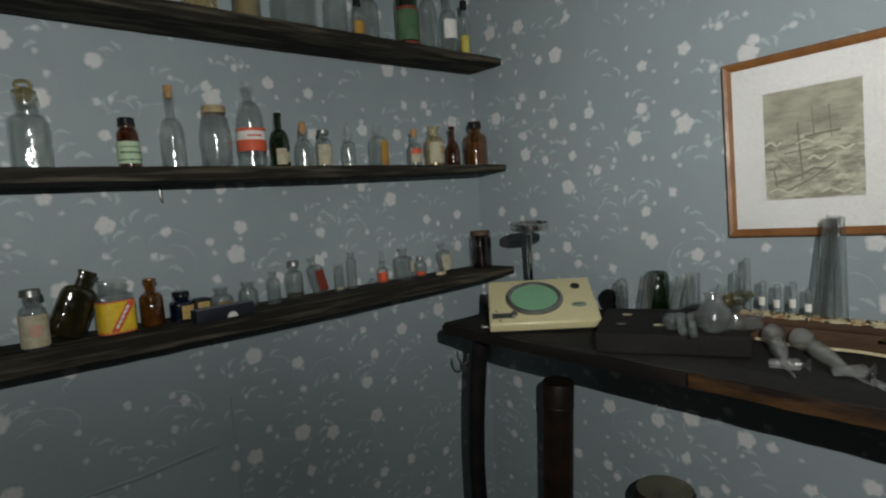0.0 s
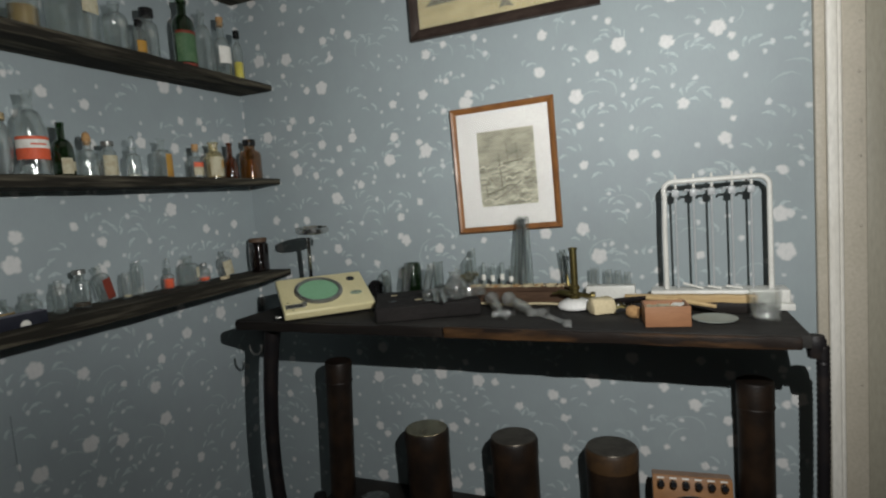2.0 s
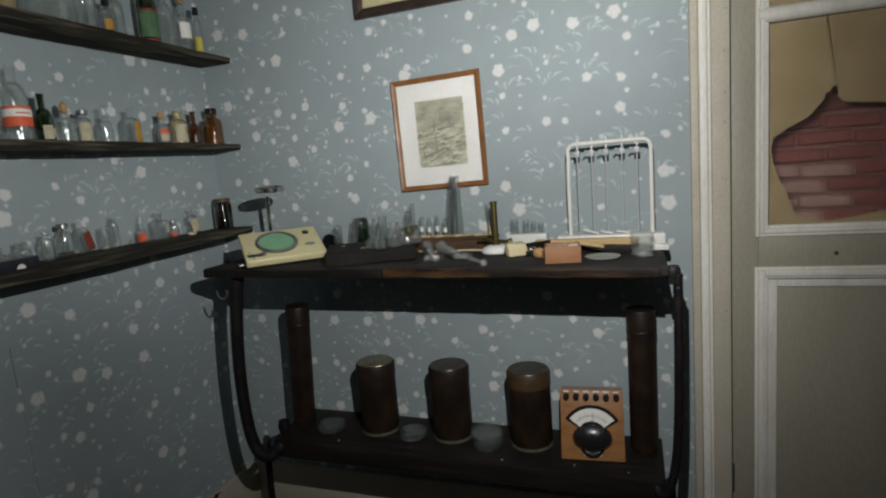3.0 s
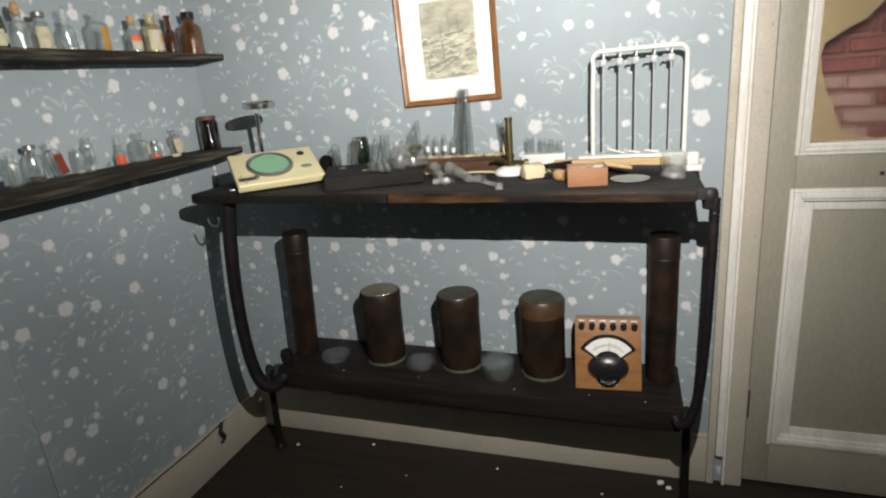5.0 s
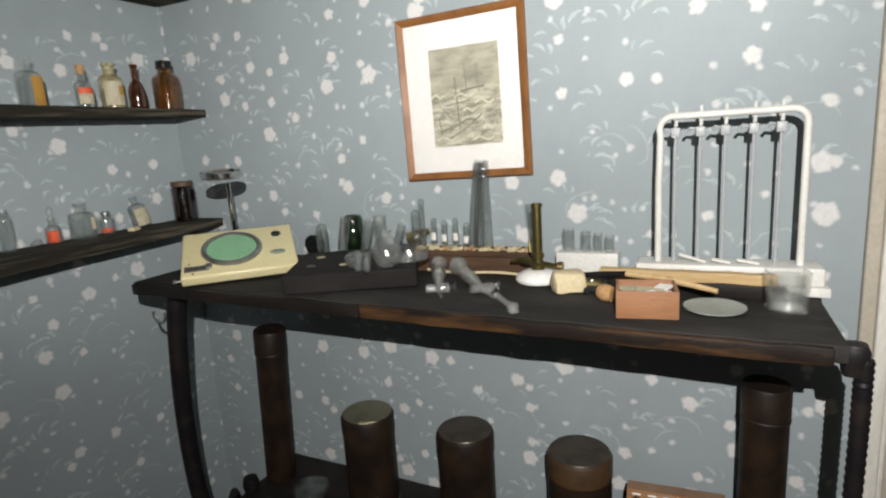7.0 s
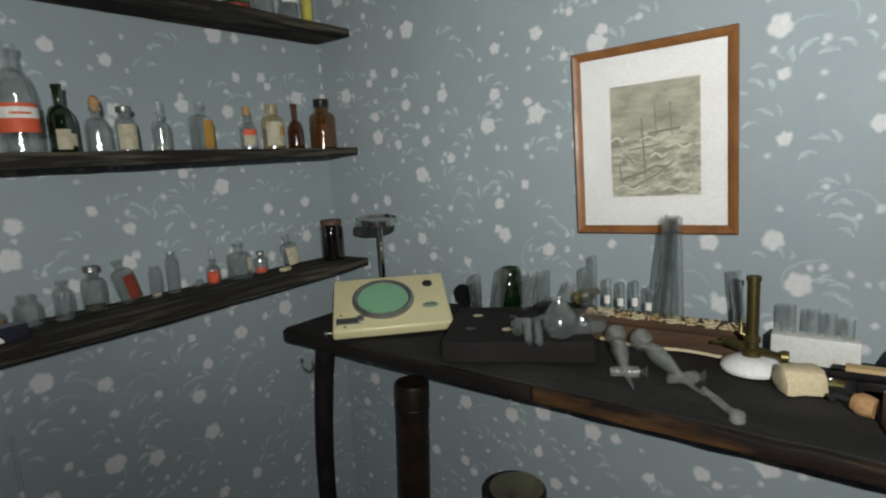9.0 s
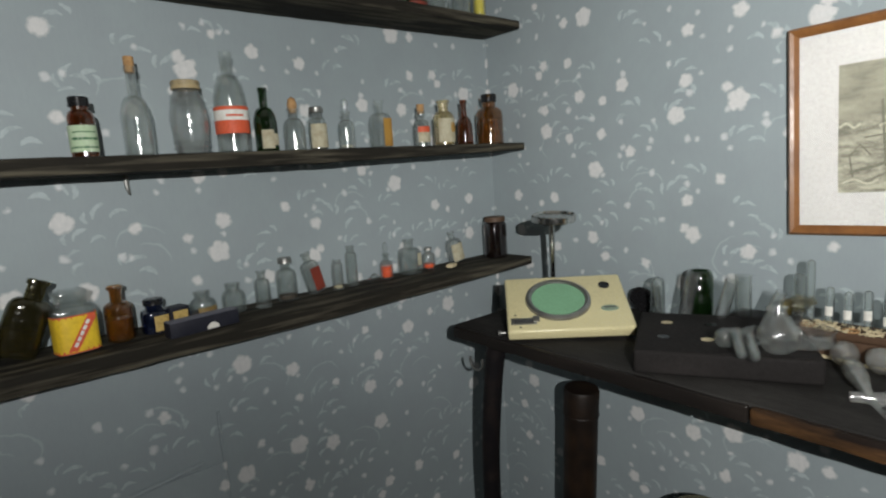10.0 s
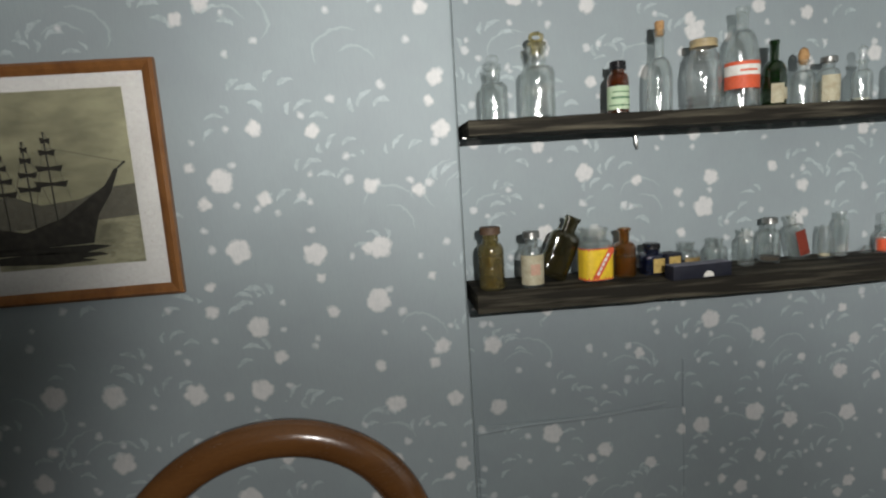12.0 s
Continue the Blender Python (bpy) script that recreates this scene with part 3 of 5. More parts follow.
# ---- shelves ----
Z1, Z2, Z3, Z4 = 1.137, 1.443, 1.752, 2.052
for z, th, thin, xl, front, lab in ((Z1, 0.034, 0.022, 0.094, 1.262, "rough blackened wooden wall shelf crowded with small bottles"), (Z2, 0.027, 0.019, 0.094, 1.270, "rough blackened wooden wall shelf lined with bottles"), (Z3, 0.027, 0.019, 0.100, 1.268, "rough blackened wooden wall shelf above the others"), (Z4, 0.027, 0.019, 0.100, 1.268, "empty blackened wooden shelf near the ceiling")):
    sh = thing("wall_shelf", lab, "shelf", pose(0, 0, z), "shelves in the alcove")
    bm = board(xl, 1.376, front, YN - 0.002, -th, 0.0, 0.003, 0.0013, 80)
    for v in bm.verts:   # the plank gets thinner towards the corner
        if v.co.z < -th * 0.5:
            v.co.z += (th - thin) * max(0.0, (v.co.x - 0.75) / 0.626)
    part("plank", bm, SHELF_WOOD, sh)
    part("peg", sweep([(xl + 0.02, YN - 0.10, -th - 0.001), (xl - 0.005, YN - 0.10, -th - 0.001)], 0.0022, 6), STEEL, sh)
    if z == Z2:
        part("bracket_stub", sweep([(0.45, YN - 0.006, -th + 0.004), (0.45, YN - 0.012, -th - 0.024), (0.453, YN - 0.010, -th - 0.036)], (0.0045, 0.004, 0.002), 8), STEEL, sh)

# loose wire, cracks and crumbs low down
wire = thing("loose_wire", "short black wire end on the skirting board", "wire", pose(1.120, 1.388, 0.0))
part("wire", sweep(smooth_line([(0.02, 0.004, 0.165), (0.0, -0.004, 0.140), (0.006, -0.010, 0.112), (-0.008, -0.006, 0.100)]), (0.007,) * 8 + (0.009,) * 8 + (0.006,) * 9, 8), RUBBER, wire)
bm = sweep(smooth_line([(XB + 0.3, YN - 0.0165, 0.158), (0.8, YN - 0.0165, 0.161), (1.0, YN - 0.017, 0.157), (1.16, YN - 0.017, 0.162)]), 0.0025, 6)
setting("skirting_crack", bm, LEG_IRON, "dark crack along the top of the skirting board")

# papered-over hatch in the alcove wall
hatch = thing("papered_hatch", "wallpapered hatch panel low in the alcove wall", "wall panel", pose(0, YN, 0), kind="structure")
part("panel", box(0.10, 0.556, -0.0045, 0.0, 0.17, 0.822, 0.0025), PAPER_WALL, hatch)
part("crease", sweep(smooth_line([(0.100, -0.003, 0.806), (0.22, -0.007, 0.818), (0.36, -0.009, 0.822), (0.515, -0.004, 0.835)]), 0.0045, 8, flat=1.0), PAPER_WALL, hatch)
part("seam", sweep([(0.556, -0.001, 0.93), (0.557, -0.003, 0.70), (0.562, -0.003, 0.17)], 0.0035, 6), PAPER_WALL, hatch)

# ---- the console table ----
RISE = 0.63


def tz(y):
    return 1.030 + 0.011 * (y - 0.5)


def lz(y):
    return 0.412 + 0.011 * (y - 0.5)


desk = thing("console_table", "old black wooden console table with scrolled legs and lower shelf", "table", pose(1.2, 0.5, 0, RISE))


def d(bm):
    bmesh.ops.translate(bm, vec=(-1.2, -0.5, 0), verts=bm.verts[:])
    return bm


part("tabletop", d(board(1.028, 1.378, -0.168, 1.212, 1.004, 1.030, 0.004, 0.0015, 40, 1)), DESK_TOP, desk, "dusty dark table top")
part("front_edge", d(board(1.016, 1.0285, 0.583, 1.205, 1.003, 1.028, 0.004, 0.0025, 20, 1)), DESK_WOOD, desk, "dark stained front edge")
part("front_edge", d(board(1.016, 1.0285, -0.150, 0.580, 1.003, 1.028, 0.004, 0.0025, 50, 1)), EDGE_WOOD, desk, "rubbed brown front edge")
part("hook_ring", d(sweep([(1.046, 1.165 + 0.020 * math.cos(a), 0.948 + 0.020 * math.sin(a)) for a in np.linspace(2.7, 6.6, 14)], 0.0028, 8)), STEEL, desk, "bent wire hook")
leg_l = smooth_line([(1.060, 1.112, 0.998), (1.057, 1.124, 0.92), (1.055, 1.138, 0.78), (1.055, 1.144, 0.66), (1.056, 1.142, 0.54), (1.058, 1.132, 0.45), (1.064, 1.114, 0.396), (1.086, 1.094, 0.372), (1.120, 1.086, 0.376), (1.150, 1.075, 0.386)])
w = [0.0245 - 0.003 * math.sin(math.pi * i / (len(leg_l) - 1)) for i in range(len(leg_l))]
part("leg", d(sweep(leg_l, w, 12, flat=0.85)), LEG_IRON, desk)
leg_r = smooth_line([(1.055, -0.190, 1.005), (1.054, -0.191, 0.90), (1.054, -0.191, 0.77), (1.055, -0.190, 0.65), (1.058, -0.184, 0.52), (1.066, -0.168, 0.43), (1.095, -0.150, 0.392), (1.135, -0.140, 0.386), (1.16, -0.135, 0.385)], 20)
part("leg", d(sweep(leg_r, [0.0105 + 0.0018 * (i % 2) for i in range(len(leg_r))], 12)), LEG_IRON, desk, "black ridged leg")
part("corner_knob", lathe([(0, -0.024), (0.014, -0.020), (0.017, 0.0), (0.017, 0.014), (0.013, 0.024), (0, 0.026)], 16, 0.6), LEG_IRON, desk, m=pose(-0.140, -0.680, 1.000))
for line in ([(1.07, 1.10, 0.405), (1.17, 1.16, 0.372), (1.230, 1.215, 0.345), (1.246, 1.230, 0.26), (1.250, 1.236, 0.12), (1.256, 1.240, 0.02), (1.252, 1.240, 0.0)], [(1.08, -0.155, 0.40), (1.17, -0.165, 0.372), (1.240, -0.180, 0.345), (1.260, -0.184, 0.26), (1.268, -0.188, 0.12), (1.272, -0.190, 0.02), (1.270, -0.190, 0.0)]):
    pts = smooth_line(line)
    part("foot", d(sweep(pts, [0.0125 + 0.010 * max(0, i - 38) / 10 for i in range(len(pts))], 10)), LEG_IRON, desk)
part("lower_shelf", d(board(1.142, 1.376, -0.162, 1.105, 0.386, 0.412, 0.004, 0.0015, 30, 1)), DESK_WOOD, desk)
part("lower_shelf_lip", d(board(1.128, 1.143, -0.155, 1.100, 0.345, 0.409, 0.004, 0.0015, 30, 1)), DESK_WOOD, desk)
part("knuckle", lathe([(0, -0.025), (0.018, -0.02), (0.022, 0), (0.018, 0.02), (0, 0.025)], 14), LEG_IRON, desk, m=pose(-0.02, 0.590, 0.435))

# ---- bottles ----
def shell(profile, wall, seg=24, square=0.0, flat=1.0):
    """A hollow glass body: outside up, over the lip, inside down."""
    inside = [(max(r - wall, 0.001), z) for r, z in profile if r > wall * 1.5]
    inside = [(r, max(z, profile[0][1] + wall * 1.6)) for r, z in inside]
    return lathe([(0, profile[0][1] + 0.0008), *profile, *inside[::-1], (0, profile[0][1] + wall * 1.6)], seg, square, flat=flat)


def outline(dia, h, neck, shoulder, mouth, lip=1.18, base=1.0):
    """Radius over height: foot, body, shoulder (its share of the height), neck and lip."""
    r, n = dia / 2, dia / 2 * neck
    zs, zn, zl = h * shoulder, h * mouth, h * 0.94
    pts = [(r * base * 0.90, 0.0), (r * base, h * 0.015 + 0.001), (r, h * 0.10), (r, zs)]
    for k in (0.25, 0.5, 0.75, 1.0):
        a = k * math.pi / 2
        pts.append((n + (r - n) * math.cos(a), zs + (zn - zs) * math.sin(a) ** 1.1))
    pts += [(n, zl - 0.001), (n * lip, zl), (n * lip, h * 0.985), (n * (lip - 0.05), h)]
    return pts


def sleeve(r, z0, z1, a0, a1, off=0.0006, square=0.0, flat=1.0, n=14):
    """A label wrapped round part of a body (angles in degrees, 270 faces the room)."""
    bm = bmesh.new()
    rows = []
    for z in (z0, z1):
        row = []
        for i in range(n + 1):
            a = radians(a0 + (a1 - a0) * i / n)
            c, s = math.cos(a), math.sin(a)
            k = 1 + square * (1 / (abs(c) ** 6 + abs(s) ** 6) ** (1 / 6) - 1) if square else 1.0
            row.append(bm.verts.new(((r * k + off) * c, (r * k + off) * s * flat, z)))
        rows.append(row)
    for i in range(n):
        bm.faces.new((rows[0][i], rows[0][i + 1], rows[1][i + 1], rows[1][i]))
    return bm


def bottle(label, at, dia, h, mat=CLEAR, neck=0.4, shoulder=0.62, mouth=0.8, lip=1.18, square=0.0, flat=1.0, cap=None, labels=(), fill=None, turn=0.0, lean=(0, 0), name="bottle", prof=None, wall=0.0022):
    """A glass bottle with its stopper, labels and content. labels: (from, to, angle, width, material) in shares of the height."""
    x, y, z = at
    ob = thing(name, label, "jar" if name == "jar" else "bottle", pose(x, y, z, lean[0], lean[1], turn), "old bottles on the shelves")
    p = prof or outline(dia, h, neck, shoulder, mouth, lip)
    part("glass_body", shell(p, wall, 24, square, flat), mat, ob)
    r, n = dia / 2, dia / 2 * neck
    if fill:
        f, fm = fill
        bm = lathe([(0, 0.0045), (r * 0.90 - 0.003, 0.0045), (r - 0.0034, h * 0.06 + 0.004), (r - 0.0034, h * f), (0, h * f)], 20, square, flat=flat)
        part("content", bm, fm, ob)
    for z0, z1, mid, width, lm in labels:
        part("label", sleeve(r, h * z0, h * z1, mid - width / 2, mid + width / 2, 0.0007, square, flat), lm, ob)
    if cap == "cork":
        part("cork", lathe([(0, h * 0.93), (n * 0.86, h * 0.93), (n * 0.95, h + 0.004), (n * 1.0, h + 0.013), (n * 0.9, h + 0.0155), (0, h + 0.016)], 14), CORK, ob)
    elif cap == "bulb":
        part("stopper", lathe([(0, h * 0.9), (n * 0.7, h * 0.9), (n * 0.8, h + 0.001), (n * 0.62, h + 0.006), (n * 1.0, h + 0.014), (n * 0.9, h + 0.022), (n * 0.3, h + 0.027), (0, h + 0.0275)], 16), CLEAR, ob)
    elif cap == "ochre_bulb":
        part("stopper", lathe([(0, h * 0.9), (n * 0.7, h * 0.9), (n * 0.95, h + 0.001), (n * 1.05, h + 0.008), (n * 0.75, h + 0.019), (0, h + 0.024)], 16), CORK, ob)
    elif cap == "disc":
        bm = lathe([(0, h * 0.88), (n * 0.75, h * 0.88), (n * 0.82, h), (n * 1.15, h + 0.002), (n * 1.15, h + 0.006), (n * 0.5, h + 0.008), (0, h + 0.008)], 16)
        s = n * 0.72
        ring = [(s * math.cos(a), 0, h + 0.010 + s * 0.55 + s * 0.62 * math.sin(a)) for a in np.linspace(0, 2 * math.pi, 21)]
        sweep(ring, n * 0.22, 8, False, bm)
        part("stopper", bm, CLEAR if dia < 0.055 else OLIVE, ob, "flat ring-topped glass stopper")
    elif cap in ("black", "metal", "cork_lid", "gold"):
        cm = {"black": BLACK, "metal": STEEL, "cork_lid": surface("rusty brown lid", (0.10, 0.06, 0.035), (0.05, 0.03, 0.02), rough=0.6, scale=60), "gold": surface("pale ochre lid", (0.42, 0.33, 0.18), (0.33, 0.25, 0.13), rough=0.5, scale=60)}[cap]
        q = n * lip + 0.0012
        c0 = h * 0.90 if cap != "black" else h * 0.86
        part("cap", lathe([(0, h + 0.002), (q - 0.0015, h + 0.002), (q, h + 0.0005), (q, c0 + (h - c0) * 0.5), (q + 0.0005, c0), (q - 0.001, c0), (q - 0.001, h - 0.001), (0, h - 0.001)], 24), cm, ob)
    return ob


F = 1.330   # line on which the bottles stand
# middle shelf, from the breast to the corner
bottle("clear glass decanter with a ring-topped stopper", (0.153, F, Z2), 0.051, 0.094, CLEAR, 0.50, 0.60, 0.74, 1.2, cap="disc", wall=0.003)
# the FROSTED strip is no label: it paints a white reflection on the glass
bottle("large clear square apothecary bottle with glass stopper", (0.234, F, Z2), 0.060, 0.128, CLEAR, 0.52, 0.62, 0.74, 1.22, 0.5, cap="disc", labels=((0.10, 0.48, 285, 34, FROSTED),), wall=0.003)
bottle("small brown medicine bottle with green label and black cap", (0.385, F, Z2), 0.039, 0.094, BROWN, 0.62, 0.66, 0.80, 1.12, cap="black", labels=((0.10, 0.54, 270, 200, PAPER_GREEN), (0.30, 0.34, 270, 120, INK_GREEN), (0.16, 0.19, 270, 150, INK_GREEN), (0.42, 0.44, 270, 100, INK_GREEN)), fill=(0.55, LIQ_DARK))
bottle("slender clear bottle stopped with a cork", (0.465, F, Z2), 0.047, 0.148, CLEAR, 0.36, 0.42, 0.68, 1.25, cap="cork")
jar_prof = [(0.024, 0), (0.027, 0.003), (0.029, 0.02), (0.032, 0.045), (0.0325, 0.062), (0.030, 0.085), (0.025, 0.103), (0.022, 0.110), (0.0215, 0.117), (0.0245, 0.119), (0.0245, 0.125), (0.0235, 0.126)]
jar_prof = [(r + 0.0005 * math.cos(i * 3.1), z) for i, (r, z) in enumerate(jar_prof)]
j = bottle("bulging ribbed honey jar with yellowed lid", (0.550, F, Z2), 0.058, 0.126, CLEAR_DUSTY, 0.72, 0.6, 0.85, 1.08, cap="gold", prof=jar_prof, name="jar")
for zz in (0.012, 0.022, 0.092, 0.099):
    part("rib", lathe([(0.0300 - 0.0035 * (zz > 0.05), zz - 0.002), (0.0318 - 0.0030 * (zz > 0.05), zz), (0.0300 - 0.0035 * (zz > 0.05), zz + 0.002)], 24), CLEAR_DUSTY, j)
part("medallion", lathe([(0.006, 0), (0.0085, 0.0015), (0.0105, 0)], 16), CLEAR_DUSTY, j, m=pose(0.012, -0.0300, 0.056, 90, 0, 22))
part("medallion_face", lathe([(0.0, 0.0012), (0.005, 0.001), (0.006, 0)], 12), CLEAR_DUSTY, j, m=pose(0.012, -0.0300, 0.056, 90, 0, 22))
bottle("tall clear soda bottle with orange and white label", (0.626, F, Z2), 0.060, 0.184, CLEAR, 0.36, 0.46, 0.78, 1.18, labels=((0.19, 0.32, 270, 215, PAPER_RED), (0.32, 0.42, 270, 215, PAPER_WHITE), (0.42, 0.455, 270, 215, PAPER_RED), (0.355, 0.375, 262, 60, PAPER_RED)), wall=0.003)
bottle("small dark green wine bottle with torn cream label", (0.690, F, Z2), 0.044, 0.122, GREEN_GLASS, 0.36, 0.46, 0.70, 1.15, labels=((0.05, 0.34, 255, 60, PAPER_CREAM), (0.10, 0.28, 300, 40, PAPER_CREAM)))
bottle("small clear flask with an ochre stopper", (0.749, F, Z2), 0.044, 0.084, CLEAR, 0.42, 0.5, 0.78, 1.3, cap="ochre_bulb")
bottle("small clear bottle with cream label", (0.801, F, Z2), 0.038, 0.086, CLEAR, 0.58, 0.66, 0.78, 1.2, cap="metal", labels=((0.06, 0.62, 265, 130, PAPER_CREAM),), fill=(0.5, LIQ_PALE))
bottle("small clear reagent bottle with glass stopper", (0.870, F, Z2), 0.036, 0.080, CLEAR, 0.46, 0.6, 0.78, 1.35, cap="bulb", fill=(0.10, LIQ_PALE))
bottle("flat clear bottle half masked by yellow-brown residue", (0.959, F, Z2), 0.050, 0.106, CLEAR, 0.36, 0.60, 0.74, 1.3, 0.6, 0.7, labels=((0.04, 0.62, 305, 84, LIQ_OCHRE),), wall=0.003)
bottle("tiny corked bottle with a red label", (1.077, F, Z2), 0.038, 0.084, CLEAR, 0.50, 0.62, 0.76, 1.2, cap="cork", labels=((0.40, 0.56, 260, 110, PAPER_RED), (0.12, 0.40, 265, 120, PAPER_CREAM)))
bottle("yellowed glass bottle with faded label", (1.148, F, Z2), 0.053, 0.110, YELLOW_GLASS, 0.50, 0.60, 0.76, 1.25, labels=((0.08, 0.60, 275, 150, PAPER_CREAM), (0.3, 0.5, 300, 60, LIQ_OCHRE)), fill=(0.4, LIQ_OLIVE))
bottle("slim brown glass bottle", (1.217, F, Z2), 0.042, 0.113, BROWN, 0.36, 0.30, 0.64, 1.25)
bottle("amber apothecary bottle with dark stopper", (1.309, F, Z2), 0.064, 0.128, AMBER, 0.50, 0.60, 0.76, 1.2, 0.4, cap="black", fill=(0.5, LIQ_OLIVE))

# lower shelf
G = 1.325
bottle("olive glass jar of brown powder with stained neck", (0.131, 1.316, Z1), 0.048, 0.114, OLIVE, 0.62, 0.62, 0.76, 1.2, cap="cork_lid", fill=(0.55, LIQ_OLIVE))
bottle("clear pill bottle with cream label and metal cap", (0.206, 1.308, Z1), 0.042, 0.102, CLEAR, 0.58, 0.62, 0.74, 1.15, cap="metal", labels=((0.06, 0.60, 275, 170, PAPER_CREAM), (0.24, 0.44, 275, 50, surface("faded pink print", (0.5, 0.3, 0.22), (0.5, 0.42, 0.3), scale=90))), turn=0)
bottle("flat dark olive bottle leaning on a jar", (0.248, 1.338, Z1 + 0.010), 0.060, 0.122, OLIVE_DARK, 0.44, 0.62, 0.76, 1.2, 0.5, 0.55, lean=(0, 24), fill=(0.35, LIQ_OLIVE))
ob = bottle("square clear jar with yellow and red label", (0.330, 1.326, Z1), 0.062, 0.100, CLEAR, 0.72, 0.68, 0.78, 1.1, 0.75, labels=((0.06, 0.62, 270, 176, PAPER_YELLOW), (0.04, 0.09, 270, 178, PAPER_RED), (0.60, 0.64, 270, 178, PAPER_RED)), name="jar", turn=8, wall=0.003)
bm = plate([(-0.020, -0.0330, 0.008), (-0.006, -0.0330, 0.008), (0.024, -0.0330, 0.056), (0.024, -0.0330, 0.063), (0.014, -0.0330, 0.063)], 0.0006, (0, -1, 0))
part("red_stripe", bm, PAPER_RED, ob)
for k in range(5):
    u = 0.16 + 0.15 * k
    cx, cz = -0.013 + 0.032 * u, 0.008 + 0.055 * u
    bm = plate([(cx - 0.0035, -0.0337, cz - 0.001), (cx + 0.0005, -0.0337, cz - 0.003), (cx + 0.0045, -0.0337, cz + 0.003), (cx + 0.0005, -0.0337, cz + 0.0055)], 0.0004, (0, -1, 0))
    part("white_bar", bm, PAPER_WHITE, ob)
bottle("amber medicine bottle with flared lip", (0.396, 1.336, Z1), 0.043, 0.094, AMBER, 0.44, 0.58, 0.72, 1.35, fill=(0.4, LIQ_OLIVE))
bottle("low blue ink bottle with gold label", (0.452, 1.340, Z1), 0.044, 0.058, BLUE_GLASS, 0.62, 0.58, 0.72, 1.1, 0.6, cap="black", labels=((0.08, 0.55, 285, 60, PAPER_GOLD),))
ink = thing("ink_carton", "small dark carton with gold label", "carton", pose(0.486, 1.335, Z1, 0, 0, 12), "small boxes on the shelf")
part("carton", box(-0.017, 0.017, -0.016, 0.016, 0.0, 0.040, 0.0015), BLUE_BOX, ink)
part("label", box(-0.013, 0.013, -0.0166, -0.016, 0.008, 0.034), PAPER_GOLD, ink, "gold label")
bx = thing("pen_box", "flat dark blue card box with white half moon", "box", pose(0.513, 1.279, Z1, 0, 0, 6), "small boxes on the shelf")
part("carton", box(-0.060, 0.060, -0.014, 0.014, 0.0, 0.026, 0.0012), BLUE_BOX, bx)
part("lid_face", box(-0.0598, 0.0598, -0.0138, 0.0138, 0.026, 0.0266), surface("grey card", (0.16, 0.16, 0.20), rough=0.6), bx)
part("half_moon", plate([(0.012 + 0.011 * math.cos(a), -0.0142, 0.002 + 0.011 * math.sin(a)) for a in np.linspace(0, math.pi, 12)], 0.0006, (0, -1, 0)), PAPER_WHITE, bx)
bottle("squat clear inkwell with residue", (0.545, 1.378, Z1), 0.050, 0.050, CLEAR, 0.56, 0.5, 0.72, 1.15, labels=((0.1, 0.45, 280, 90, LIQ_OLIVE),), fill=(0.2, RESIDUE), name="inkwell")
bottle("squat round clear inkwell", (0.602, 1.370, Z1), 0.046, 0.056, CLEAR, 0.60, 0.5, 0.74, 1.12, name="inkwell")
bottle("small clear empty glass vial", (0.655, 1.352, Z1), 0.032, 0.074, CLEAR, 0.50, 0.66, 0.78, 1.2)
bottle("clear bottle with dark residue at its foot", (0.712, 1.362, Z1), 0.043, 0.089, CLEAR, 0.50, 0.62, 0.76, 1.2, cap="metal", fill=(0.14, RESIDUE))
bottle("flat clear bottle with rust-red content, leaning", (0.786, 1.372, Z1 + 0.003), 0.042, 0.092, CLEAR, 0.42, 0.66, 0.78, 1.25, 0.6, 0.55, lean=(0, -14), labels=((0.06, 0.62, 285, 60, LIQ_RUST),))
bottle("narrow clear vial with sandy foot", (0.832, 1.360, Z1), 0.026, 0.068, CLEAR_DUSTY, 0.72, 0.8, 0.88, 1.1, fill=(0.1, SAND))
bottle("tall narrow clear vial", (0.876, 1.372, Z1), 0.028, 0.092, CLEAR, 0.62, 0.76, 0.84, 1.15)
sc = thing("glass_stopper", "loose small glass stopper lying on the shelf", "stopper", pose(0.925, 1.366, Z1 + 0.0085, 0, 80, 20))
part("stopper_body", lathe([(0, -0.010), (0.004, -0.010), (0.006, 0.003), (0.0045, 0.005), (0.0085, 0.010), (0.007, 0.015), (0, 0.016)], 14), CLEAR, sc)
bottle("small bottle of orange-red liquid with glass stopper", (0.968, 1.366, Z1), 0.033, 0.060, CLEAR, 0.42, 0.55, 0.74, 1.3, cap="bulb", fill=(0.5, LIQ_RED))
bottle("square clear bottle with worn label", (1.038, 1.366, Z1), 0.050, 0.086, CLEAR, 0.42, 0.62, 0.76, 1.2, 0.7, labels=((0.25, 0.6, 300, 30, PAPER_CREAM),))
bottle("small bottle with a little red liquid", (1.100, 1.368, Z1), 0.034, 0.055, CLEAR, 0.46, 0.66, 0.76, 1.1, cap="metal", fill=(0.26, LIQ_RED))
lump = thing("small_cake", "small cream cake of soap lying on the shelf", "soap", pose(1.150, 1.338, Z1, 0, 0, 20))
part("cake", box(-0.015, 0.015, -0.009, 0.009, 0, 0.009, 0.003), SAND, lump)
bottle("clear bottle with cream label, leaning back", (1.205, 1.378, Z1 + 0.003), 0.048, 0.082, CLEAR_DUSTY, 0.40, 0.60, 0.76, 1.2, 0.3, 0.7, lean=(-4, -9), labels=((0.05, 0.60, 285, 120, PAPER_CREAM),))
